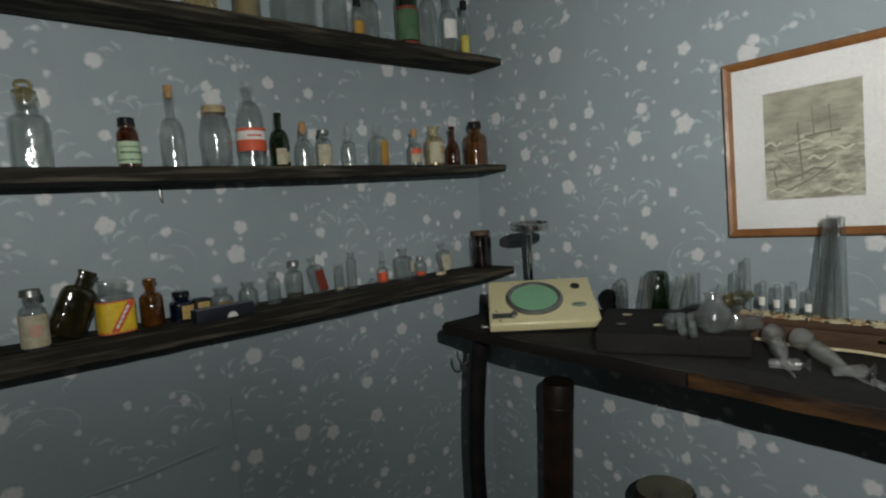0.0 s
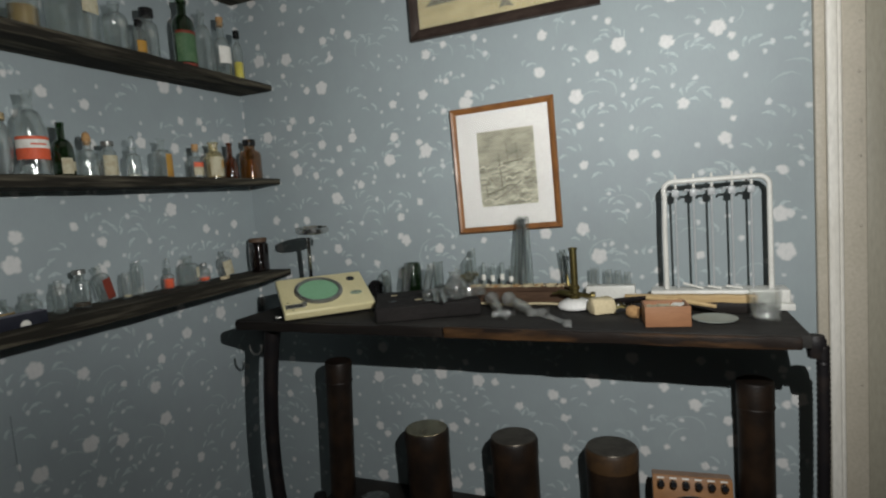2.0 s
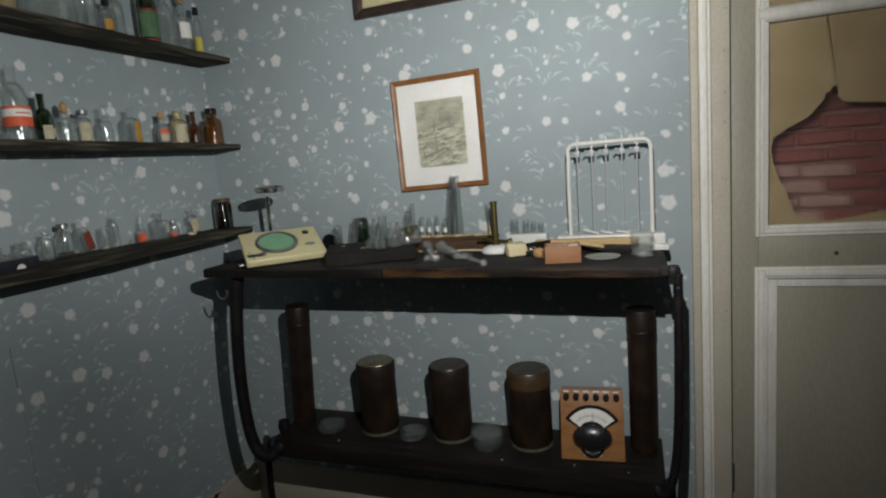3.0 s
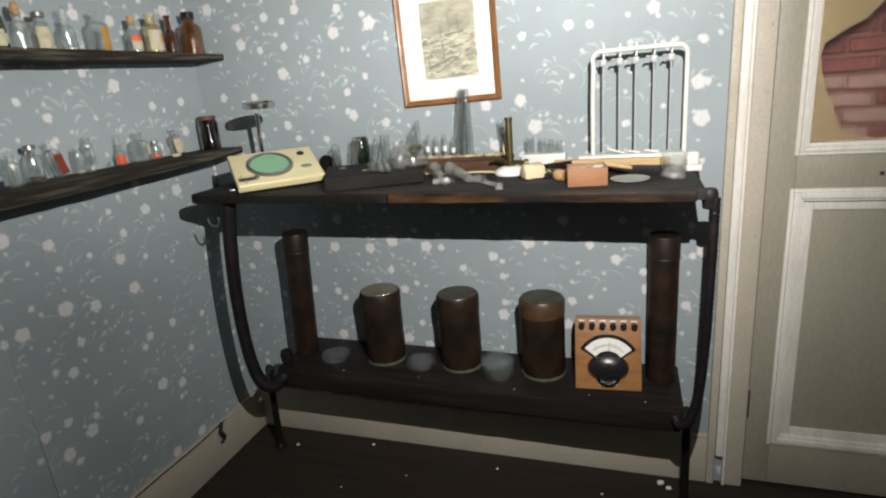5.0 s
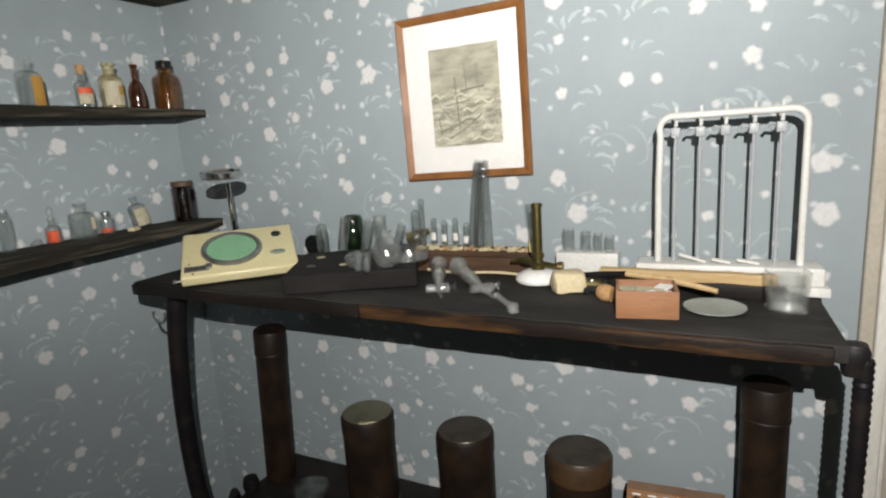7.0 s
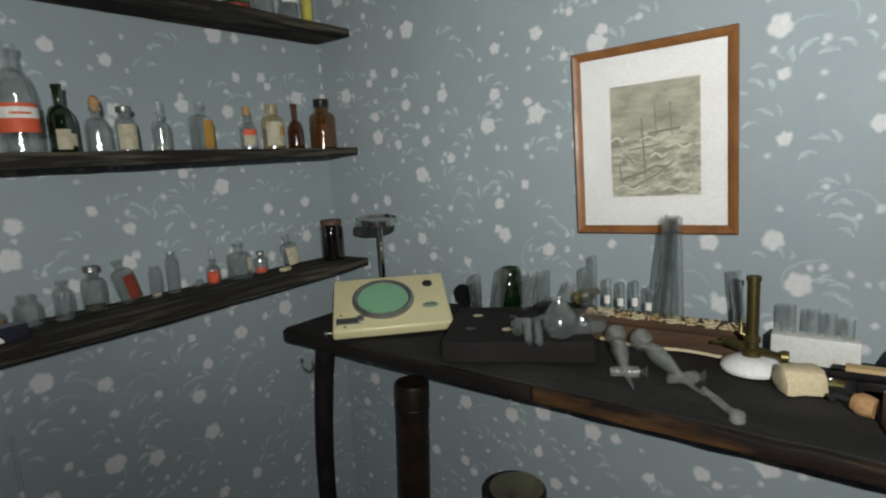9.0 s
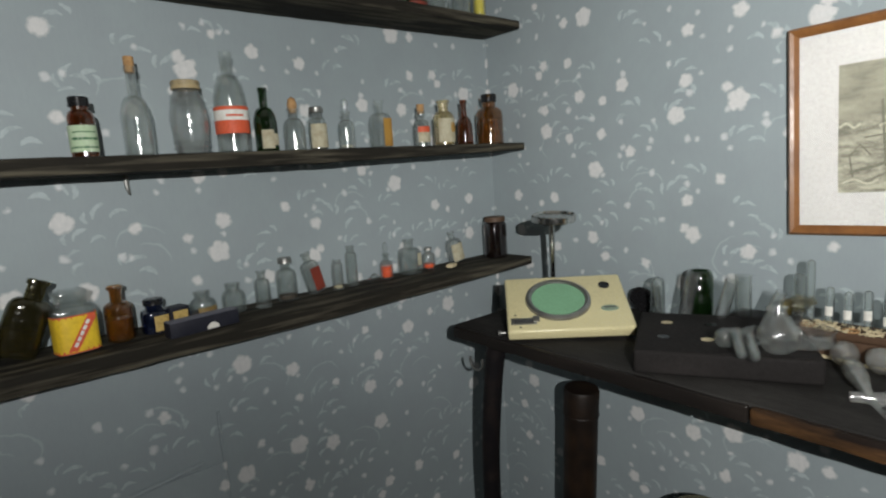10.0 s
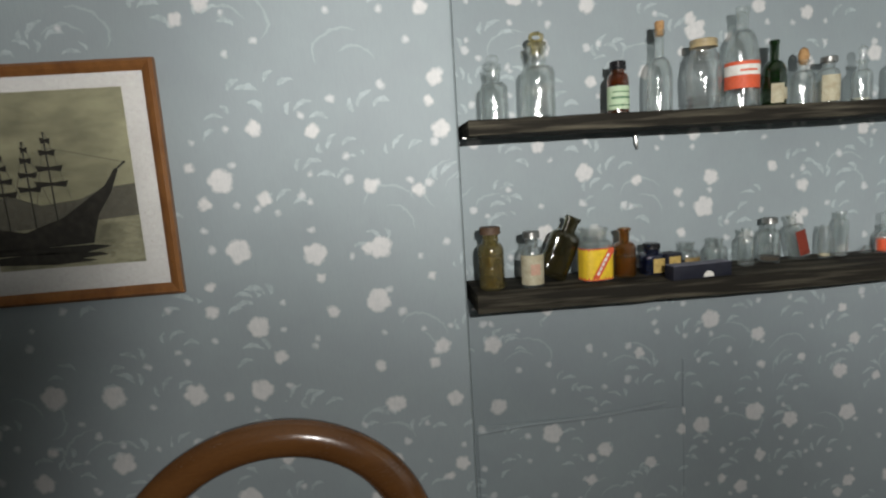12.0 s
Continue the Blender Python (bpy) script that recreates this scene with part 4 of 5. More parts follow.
bottle("dark preserving jar with rusty lid", (1.322, 1.345, Z1), 0.064, 0.110, JAR_DARK, 0.84, 0.80, 0.88, 1.04, cap="cork_lid", fill=(0.80, LIQ_DARK), name="jar")

# top shelf
H3 = 1.325
bottle("yellowed clear bottle high on the shelf", (0.541, H3, Z3), 0.070, 0.17, YELLOW_GLASS, 0.5, 0.62, 0.76)
bottle("clear bottle high on the shelf", (0.640, H3, Z3), 0.060, 0.17, CLEAR, 0.45, 0.62, 0.76, fill=(0.3, LIQ_OLIVE))
bottle("large square clear jar with cream label", (0.750, H3, Z3), 0.092, 0.19, CLEAR, 0.60, 0.70, 0.8, 1.15, 0.7, labels=((0.34, 0.62, 285, 50, PAPER_CREAM),), wall=0.004, name="jar")
bottle("stout clear glass bottle", (0.860, H3, Z3), 0.058, 0.125, CLEAR, 0.42, 0.64, 0.80)
bottle("tiny bottle with black cap and ochre label", (0.905, 1.300, Z3), 0.030, 0.088, CLEAR, 0.5, 0.62, 0.78, 1.1, cap="black", labels=((0.08, 0.42, 275, 140, LIQ_OCHRE),))
bottle("clear bottle with black screw cap", (0.955, H3, Z3), 0.052, 0.135, CLEAR, 0.56, 0.62, 0.76, 1.15, cap="black")
bottle("dark bottle with green and red label", (1.078, H3, Z3), 0.060, 0.195, GREEN_GLASS, 0.42, 0.62, 0.78, 1.2, labels=((0.10, 0.50, 270, 180, surface("green label", (0.06, 0.13, 0.06), (0.12, 0.19, 0.10), scale=50)), (0.50, 0.54, 270, 180, LIQ_RUST), (0.04, 0.08, 270, 180, LIQ_RUST)))
bottle("slender clear bottle with sloping shoulder", (1.150, H3, Z3), 0.054, 0.185, CLEAR, 0.36, 0.48, 0.78)
bottle("clear bottle with white label and cork", (1.225, H3, Z3), 0.050, 0.172, CLEAR, 0.44, 0.58, 0.74, 1.2, cap="cork", labels=((0.26, 0.56, 262, 120, PAPER_WHITE),))
bottle("small bottle of yellow content with black cap", (1.262, 1.298, Z3), 0.034, 0.150, CLEAR, 0.42, 0.52, 0.76, 1.2, cap="black", fill=(0.36, LIQ_YELLOW))

# ---- pictures on the walls ----
def framed(name, label, m, w, h, fw, fd, frame_mat, mount_mat, mount_w):
    """A picture frame of four mitred rails, hung flat; local x across, y out of the wall, z up from its lower edge."""
    ob = thing(name, label, "picture", m, "framed pictures")
    prof = ((0.0, 0.0), (0.0, fd * 0.7), (fw * 0.25, fd), (fw * 0.6, fd * 0.85), (fw, fd * 0.55), (fw, 0.0))
    corners = [(-w / 2, 0, 1, 1), (w / 2, 0, -1, 1), (w / 2, h, -1, -1), (-w / 2, h, 1, -1)]
    for i in range(4):
        bm = bmesh.new()
        rings = []
        for x, z, sx, sz in (corners[i], corners[(i + 1) % 4]):
            rings.append([bm.verts.new((x + sx * a, -b, z + sz * a)) for a, b in prof])
        n = len(prof)
        for k in range(n):
            bm.faces.new((rings[0][k], rings[0][(k + 1) % n], rings[1][(k + 1) % n], rings[1][k]))
        bm.faces.new(rings[0][::-1])
        bm.faces.new(rings[1])
        part("frame_rail", bm, frame_mat, ob, smooth=False)
    part("mount", box(-w / 2 + fw * 0.9, w / 2 - fw * 0.9, -0.006, -0.002, fw * 0.9, h - fw * 0.9), mount_mat, ob, smooth=False)
    g = part("glazing", box(-w / 2 + fw * 0.95, w / 2 - fw * 0.95, -fd * 0.5, -fd * 0.5 + 0.0015, fw * 0.95, h - fw * 0.95), PANE, ob, smooth=False)
    g.visible_shadow = False
    return ob


def print_paint(name, sky, sea, dark, split, scale):
    """A tinted lithograph: clouds above, broken water below."""
    m, nt, b = blank(name)
    vec = coords(nt)
    sep = nt.nodes.new("ShaderNodeSeparateXYZ")
    nt.links.new(vec.sock, sep.inputs[0])
    z = S(nt, sep.outputs[2])
    cloud = noise_of(nt, vec, scale, 6.0, (0.6, 1, 1.5), 0.65)
    wave = noise_of(nt, vec, scale * 1.6, 8.0, (0.8, 1, 2.2), 0.7)
    up = colour_mix(nt, ramp(nt, cloud, 0.35, 0.68), sky, dark)
    low = colour_mix(nt, ramp(nt, wave, 0.40, 0.60), dark, sea)
    col = colour_mix(nt, ramp(nt, z + (cloud - 0.5) * 0.03, split - 0.006, split + 0.006), low, up)
    col = colour_mix(nt, ramp(nt, noise_of(nt, vec, 700.0, 2.0), 0.45, 0.7) * 0.25, col, dark)
    nt.links.new(col.sock, b.inputs["Base Color"])
    b.inputs["Roughness"].default_value = 0.75
    return m


SEPIA = surface("dark sepia ink", (0.085, 0.080, 0.060), (0.14, 0.13, 0.10), rough=0.8, scale=120)
SEPIA2 = surface("mid sepia ink", (0.09, 0.086, 0.064), (0.15, 0.14, 0.105), rough=0.8, scale=160)
SHIP = surface("near-black sepia ink", (0.022, 0.021, 0.017), (0.05, 0.047, 0.037), rough=0.8, scale=90)
STORM_INK = surface("soft sepia ink", (0.15, 0.145, 0.11), (0.21, 0.20, 0.155), rough=0.8, scale=160)
FOAM = surface("pale sepia foam", (0.48, 0.46, 0.36), (0.36, 0.34, 0.26), rough=0.8, scale=160)

p1 = framed("framed_print", "storm at sea print in brown wooden frame with white mount", pose(XE - 0.002, 0.488, 1.228, 0, 0.9, -90), 0.304, 0.364, 0.017, 0.016, OAK, MOUNT, 0.06)
p1.matrix_basis = pose(XE - 0.002, 0.488, 1.228) @ pose(0, 0, 0, 0, 0, -90) @ pose(0, 0, 0, 0, -1.2, 0)
SEA = print_paint("storm lithograph", (0.34, 0.33, 0.25), (0.40, 0.39, 0.30), (0.155, 0.15, 0.115), 0.200, 26.0)
part("print", box(-0.076, 0.090, -0.0066, -0.006, 0.074, 0.289), SEA, p1, smooth=False)


def stroke(pts, w, mat, parent, depth=-0.0069):
    bm = sweep([(x, depth, z) for x, z in pts], w, 4)
    for v in bm.verts:
        v.co.y = depth + (v.co.y - depth) * 0.05
    part("drawing", bm, mat, parent, smooth=False)


stroke([(-0.010, 0.115), (-0.016, 0.225)], 0.0017, STORM_INK, p1)
stroke([(-0.040, 0.165), (0.018, 0.172)], 0.0014, STORM_INK, p1)
stroke([(-0.055, 0.100), (-0.060, 0.135), (-0.045, 0.155), (-0.030, 0.135)], 0.0015, STORM_INK, p1)
stroke([(-0.060, 0.108), (-0.020, 0.118), (0.010, 0.132), (0.030, 0.128)], 0.0026, STORM_INK, p1)
stroke([(-0.030, 0.095), (0.005, 0.112), (0.045, 0.140)], 0.0014, STORM_INK, p1)
for x in (0.012, 0.040):
    stroke([(x, 0.190), (x - 0.003, 0.250)], 0.0011, STORM_INK, p1)
    stroke([(x - 0.014, 0.222), (x + 0.010, 0.226)], 0.0010, STORM_INK, p1)
stroke([(-0.004, 0.194), (0.055, 0.200)], 0.0024, STORM_INK, p1)
for x, z, l in ((-0.075, 0.185, 0.03), (-0.02, 0.182, 0.05), (0.03, 0.165, 0.045), (-0.07, 0.090, 0.05), (0.02, 0.085, 0.05), (0.0, 0.150, 0.03), (0.045, 0.110, 0.03)):
    stroke(smooth_line([(x, z, 0), (x + l * 0.35, z + 0.006, 0), (x + l * 0.7, z - 0.002, 0), (x + l, z + 0.004, 0)], 4) and [(q.x, q.y) for q in smooth_line([(x, z, 0), (x + l * 0.35, z + 0.006, 0), (x + l * 0.7, z - 0.002, 0), (x + l, z + 0.004, 0)], 4)], 0.0018, FOAM, p1)

p2 = framed("framed_print", "sepia print of a moored sailing ship in brown frame", pose(-0.562, YB - 0.002, 1.183, 0, -0.6, 0), 0.325, 0.380, 0.019, 0.016, OAK, MOUNT, 0.05)
HARBOUR = print_paint("harbour lithograph", (0.33, 0.32, 0.20), (0.30, 0.29, 0.19), (0.12, 0.115, 0.07), 0.135, 11.0)
part("print", box(-0.118, 0.108, -0.0066, -0.006, 0.058, 0.338), HARBOUR, p2, smooth=False)
for pts, mat in (([(-0.115, 0.120), (-0.115, 0.172), (-0.085, 0.178), (-0.04, 0.160), (0.02, 0.166), (0.06, 0.182), (0.108, 0.186), (0.108, 0.135)], SEPIA2),
                 ([(-0.118, 0.090), (-0.118, 0.128), (-0.070, 0.118), (-0.010, 0.138), (0.030, 0.164), (0.062, 0.186), (0.080, 0.212), (0.085, 0.208), (0.070, 0.174), (0.046, 0.140), (0.032, 0.094)], SHIP),
                 ([(-0.118, 0.092), (0.03, 0.092), (0.06, 0.088), (0.02, 0.080), (-0.118, 0.082)], SHIP),
                 ([(-0.118, 0.080), (-0.04, 0.083), (0.04, 0.079), (0.052, 0.074), (0.01, 0.071), (0.034, 0.066), (-0.03, 0.063), (-0.118, 0.068)], SHIP)):
    part("drawing", plate([(x, -0.0069 if mat is SEPIA2 else -0.0079, z) for x, z in pts], 0.0003, (0, -1, 0)), mat, p2, smooth=False)
for x0, top, w0 in ((-0.018, 0.275, 1.0), (-0.052, 0.262, 0.7), (-0.092, 0.25, 0.8)):
    stroke([(x0, 0.12), (x0 - 0.002, top)], 0.0013, SHIP, p2, -0.0079)
    for k, wd in ((0.50, 0.026), (0.66, 0.021), (0.82, 0.013), (0.94, 0.008)):
        z, wd = 0.12 + (top - 0.12) * k, wd * w0
        part("drawing", plate([(x0 - wd, -0.0079, z + 0.001), (x0, -0.0079, z - 0.002), (x0 + wd, -0.0079, z), (x0 + wd * 0.8, -0.0079, z - 0.010), (x0, -0.0079, z - 0.007), (x0 - wd * 0.85, -0.0079, z - 0.009)], 0.0003, (0, -1, 0)), SHIP, p2, smooth=False)
    for side in (-1, 1):
        stroke([(x0, top), (x0 + side * 0.034, 0.135)], 0.0005, SEPIA2, p2, -0.0079)
stroke([(0.080, 0.208), (0.098, 0.222)], 0.0016, SHIP, p2, -0.0079)
stroke([(-0.018, 0.25), (0.096, 0.221)], 0.0005, SEPIA2, p2, -0.0079)

p3 = framed("framed_print", "large sepia print in wide dark wooden frame", pose(XE - 0.002, 0.480, 1.806) @ pose(0, 0, 0, 0, 0, -90) @ pose(0, 0, 0, 0, -0.6, 0), 0.545, 0.42, 0.030, 0.022, DARK_FRAME, print_paint("aged print", (0.30, 0.265, 0.15), (0.29, 0.25, 0.14), (0.20, 0.17, 0.09), 0.10, 6.0), 0.05)
part("drawing", plate([(0.0, -0.0068, 0.045), (0.02, -0.0068, 0.048), (0.045, -0.0068, 0.042), (0.03, -0.0068, 0.062), (0.015, -0.0068, 0.07)], 0.0003, (0, -1, 0)), SEPIA, p3, smooth=False)
part("drawing", plate([(-0.22, -0.0068, 0.09), (-0.16, -0.0068, 0.14), (0.0, -0.0068, 0.12), (0.2, -0.0068, 0.15), (0.24, -0.0068, 0.10)], 0.0003, (0, -1, 0)), SEPIA2, p3, smooth=False)

# ---- instrument with the green dial ----
inst = thing("dial_instrument", "cream enamelled instrument with round green dial on sloping face", "instrument", pose(1.097, 0.928, tz(0.94), 0, 0, -45.5))
fx, fd2, th, up = 0.250, 0.180, 0.024, 24.0
face = pose(0, 0, 0.004, up, 0, 0)
part("base_wedge", plate([(-0.118, 0.03, 0.0), (-0.118, 0.155, 0.0), (-0.118, 0.155, 0.068), (-0.118, 0.03, 0.012)], 0.236, (1, 0, 0)), CASE_BLACK, inst, "dark housing under the sloping face", smooth=False)
case = part("face_case", box(-fx / 2, fx / 2, 0, fd2, 0, th, 0.006, seg=3), CREAM, inst, m=face)
part("dial_ring", lathe([(0.054, th), (0.056, th + 0.006), (0.061, th + 0.008), (0.067, th + 0.005), (0.068, th)], 40), STEEL, case, "grey metal dial ring", m=pose(-0.0165, 0.095, 0))
part("dial", lathe([(0, th + 0.004), (0.056, th + 0.003), (0.056, th)], 40), GREEN_DIAL, case, "pale green dial", m=pose(-0.0165, 0.095, 0))
part("lens_hole", lathe([(0, th + 0.0015), (0.009, th + 0.001), (0.011, th + 0.002), (0.012, th)], 20), BLACK, case, m=pose(0.086, 0.140, 0))
part("badge", lathe([(0, th + 0.0012), (0.017, th + 0.001), (0.018, th)], 24, flat=0.55), surface("grey-green badge", (0.20, 0.27, 0.20), (0.30, 0.34, 0.26), scale=200), case, m=pose(0.084, 0.062, 0))
part("badge_bar", box(-0.012, 0.012, -0.0012, 0.0012, th + 0.001, th + 0.0018), INK, case, m=pose(0.084, 0.064, 0))
part("slot", box(-0.032, 0.020, -0.010, 0.010, th - 0.001, th + 0.0012, 0.001), STEEL, case, m=pose(-0.086, 0.030, 0))
part("slot_window", box(-0.026, 0.014, -0.005, 0.004, th, th + 0.0020), INK, case, m=pose(-0.086, 0.029, 0))
part("slide_knob", box(0.012, 0.026, -0.004, 0.012, th, th + 0.005, 0.002), STEEL, case, m=pose(-0.086, 0.030, 0))
for x, y in ((-0.100, 0.012), (-0.108, 0.050)):
    part("screw", lathe([(0, th + 0.0012), (0.002, th + 0.001), (0.0025, th)], 10), INK, case, m=pose(x, y, 0))
part("side_knob", sweep([(-0.129, 0.030, 0.012), (-0.139, 0.030, 0.012), (-0.139, 0.030, 0.012), (-0.145, 0.030, 0.012)], (0.003, 0.003, 0.006, 0.005), 10), STEEL, inst)

# chrome lamp head on a leaning post behind the instrument
stand = thing("chrome_stand", "chrome stand with a round flat head", "stand", pose(1.322, 1.164, tz(1.16)))
part("post", sweep([(-0.051, -0.053, 0.000), (-0.067, -0.068, 0.105), (-0.084, -0.083, 0.210)], 0.0065, 12), CHROME, stand)
part("foot", lathe([(0, 0), (0.030, 0), (0.030, 0.006), (0.010, 0.012), (0, 0.012)], 20), LEG_IRON, stand, m=pose(-0.051, -0.053, 0))
part("head", lathe([(0, 0), (0.042, 0.001), (0.046, 0.004), (0.046, 0.015), (0.043, 0.017), (0.040, 0.013), (0, 0.012)], 28), CHROME, stand, m=pose(-0.179, -0.165, 0.226, 4, -3, 0))

# ---- black case with holes, and the glass on it ----
C0, CA = (1.190, 0.685), 27.0
bc = thing("holed_case", "dusty black case with round holes in its lid", "case", pose(C0[0], C0[1], tz(C0[1]), 0, 0, CA))
part("case_body", box(-0.115, 0.125, -0.135, 0.135, 0.0, 0.040, 0.006, seg=3), CASE_BLACK, bc)
for x, y, mat in ((0.055, 0.085, SAND), (-0.035, 0.090, BLACK), (-0.040, 0.020, SAND), (0.05, 0.01, BLACK), (-0.045, -0.06, BLACK)):
    part("hole_ring", lathe([(0.010, 0.0402), (0.0125, 0.0408), (0.0145, 0.0402)], 20), CASE_BLACK, bc, m=pose(x, y, 0))
    part("hole", lathe([(0, 0.0404), (0.0105, 0.0404)], 16), mat, bc, m=pose(x, y, 0))


def tube(label, at, dia, h, lean=(0, 0), mat=CLEAR, flip=False, lip=True, name="test_tube", group="test tubes on the table", turn=0):
    x, y, z = at
    ob = thing(name, label, "test tube" if name == "test_tube" else "glassware", pose(x, y, z, lean[0], lean[1], turn), group)
    r, wl = dia / 2, 0.0012
    out = [(r * math.sin(a), r - r * math.cos(a)) for a in np.linspace(0.15, math.pi / 2, 5)] + [(r, h * 0.5), (r, h - 0.002)] + ([(r * 1.12, h - 0.001), (r * 1.12, h)] if lip else [(r, h)])
    ins = [(r - wl, h)] + [(r - wl, h * 0.5)] + [((r - wl) * math.sin(a), r - (r - wl) * math.cos(a)) for a in np.linspace(math.pi / 2, 0.15, 5)]
    bm = lathe([(0, 0), *out, *ins, (0, wl)], 16)
    if flip:
        bmesh.ops.transform(bm, matrix=Matrix.Translation((0, 0, h)) @ Matrix.Rotation(math.pi, 4, "X"), verts=bm.verts[:])
    part("tube", bm, mat, ob)
    return ob


TB = 1.318
# loose tubes behind the case
zt = tz(0.8)
tube("short clear glass tube standing upside down", (TB, 0.868, zt), 0.030, 0.098, flip=True)
tube("clear test tube leaning beside the case", (TB - 0.01, 0.806, zt + 0.018), 0.026, 0.098, (12, 0), CLEAR_DUSTY)
tube("clear test tube leaning on the case", (TB - 0.03, 0.728, zt + 0.025), 0.024, 0.090, (16, 0), CLEAR_DUSTY)
tube("wide clear test tube standing", (TB, 0.695, zt), 0.030, 0.118)
tube("clear test tube with rounded end", (TB - 0.035, 0.845, zt), 0.016, 0.085, (-5, 0))
tube("tilted clear test tube", (TB - 0.02, 0.655, zt + 0.02), 0.020, 0.085, (22, 0), CLEAR_DUSTY)
gb = thing("green_bottle", "dark green glass tumbler upside down", "bottle", pose(1.345, 0.790, zt))
part("glass_body", shell([(0.022, 0), (0.025, 0.003), (0.026, 0.05), (0.026, 0.100), (0.022, 0.112), (0.020, 0.114)], 0.0025), GREEN_GLASS, gb)
gb2 = thing("green_bottle", "small green glass bottle lying behind the tubes", "bottle", pose(1.350, 0.640, zt + 0.055, 70, 0, 20))
part("glass_body", shell([(0.012, 0), (0.016, 0.003), (0.016, 0.035), (0.007, 0.05), (0.008, 0.056)], 0.002), OLIVE, gb2)
lid = thing("black_disc", "black round disc leaning behind the instrument", "disc", pose(1.356, 0.925, zt + 0.032, 0, 78, 0))
part("disc", lathe([(0, -0.004), (0.029, -0.004), (0.031, 0.0), (0.029, 0.005), (0, 0.004)], 24), BLACK, lid)
back = thing("dark_block", "dark block standing behind the tubes", "box", pose(1.345, 0.62, zt))
part("box_body", box(-0.03, 0.03, -0.02, 0.10, 0, 0.040, 0.003), DESK_WOOD, back)

# flask and small tubes lying on the case
zc = tz(0.62) + 0.0405
fl = thing("glass_flask", "round clear flask lying on the black case", "flask", pose(1.139, 0.574, zc + 0.030, 0, 12, 40))
part("flask_body", shell([(0.006, -0.030), (0.020, -0.024), (0.030, -0.006), (0.030, 0.008), (0.020, 0.026), (0.0135, 0.033), (0.0130, 0.040), (0.016, 0.043), (0.016, 0.045)], 0.0015), CLEAR_DUSTY, fl)
fl = thing("glass_bulb", "small clear glass bulb lying on the black case", "flask", pose(1.123, 0.647, zc + 0.017, 80, 0, 60))
part("bulb_body", shell([(0.004, -0.016), (0.013, -0.011), (0.0168, 0.0), (0.013, 0.012), (0.005, 0.018), (0.005, 0.055), (0.006, 0.056)], 0.0012), CLEAR, fl)
tube("small clear tube lying on the black case", (1.075, 0.601, zc + 0.009), 0.018, 0.065, (0, 74), CLEAR, turn=31)
tube("small clear tube lying on the black case", (1.072, 0.581, zc + 0.009), 0.016, 0.060, (0, 74), CLEAR, turn=29)
dish = thing("glass_dish", "clear shallow glass dish on the black case", "dish", pose(1.209, 0.562, zc + 0.001, 0, 0, 0))
part("dish_body", shell([(0.030, 0), (0.042, 0.002), (0.044, 0.006), (0.044, 0.024), (0.045, 0.025)], 0.0018), CLEAR_DUSTY, dish)

# wooden rack with a row of tubes
zr = tz(0.47)
rk = thing("tube_rack", "old wooden test tube rack with pale rimmed holes", "rack", pose(1.318, 0.455, zr, 0, 0, 1))
part("rack_top", board(-0.030, 0.030, -0.145, 0.145, 0.036, 0.048, 0.002, 0.001, 16, 1), RACK_WOOD, rk)
part("rack_side", board(-0.034, -0.024, -0.145, 0.145, 0.0, 0.036, 0.002, 0.001, 10, 1), RACK_WOOD, rk)
part("rack_base", box(-0.026, 0.034, -0.145, 0.145, 0.0, 0.008, 0.002), RACK_WOOD, rk)
bm = bmesh.new()
for i in range(260):
    x, y = random.uniform(-0.030, 0.024), random.uniform(-0.14, 0.14)
    s = random.uniform(0.001, 0.0034)
    bmesh.ops.create_icosphere(bm, subdivisions=1, radius=s, matrix=pose(x, y, 0.048 + s * 0.5, 0, 0, i * 40) @ Matrix.Diagonal((1.5, 1.0, 0.7, 1)))
tagged(part("cork_dust", bm, SAND, rk, "pale cork crumbs on the rack"), kind="stuff")
part("rack_string", sweep(smooth_line([(-0.040, 0.10, 0.006), (-0.046, 0.02, 0.003), (-0.040, -0.06, 0.005), (-0.05, -0.15, 0.003)]), 0.003, 6), SAND, rk)
for i in range(9):
    part("hole_rim", lathe([(0.008, 0.048), (0.0095, 0.0505), (0.0118, 0.0508), (0.0125, 0.048)], 14), SAND if i % 2 else CORK, rk, m=pose(-0.012 + 0.004 * math.sin(i * 2.1), 0.128 - 0.031 * i, 0))
for y, h, dd, lean, lab in ((0.605, 0.125, 0.022, 0, "wide clear test tube in the rack"), (0.588, 0.150, 0.015, 0, "tall narrow clear test tube in the rack"), (0.560, 0.105, 0.014, 1, "small test tube with white mark in the rack"), (0.532, 0.100, 0.014, 0, "small test tube with white mark in the rack"), (0.503, 0.105, 0.014, -1, "small test tube with white mark in the rack"), (0.478, 0.095, 0.014, 0, "small test tube with white mark in the rack")):
    t = tube(lab, (TB + 0.012, y, zr + 0.009), dd, h, (lean, 0), flip=True)
    if h < 0.11:
        part("white_mark", sleeve(dd / 2, h * 0.52, h * 0.68, 130, 230), PAPER_WHITE, t)
for y, h, lean in ((0.466, 0.226, 6), (0.450, 0.232, 3), (0.424, 0.228, -2)):
    tube("long clear glass tube standing against the wall", (TB + 0.006, y, zr + 0.009), 0.024, h, (lean, 2), CLEAR)
tube("clear glass tube leaning against the wall", (TB + 0.02, 0.318, tz(0.3)), 0.020, 0.145, (-7, 4))

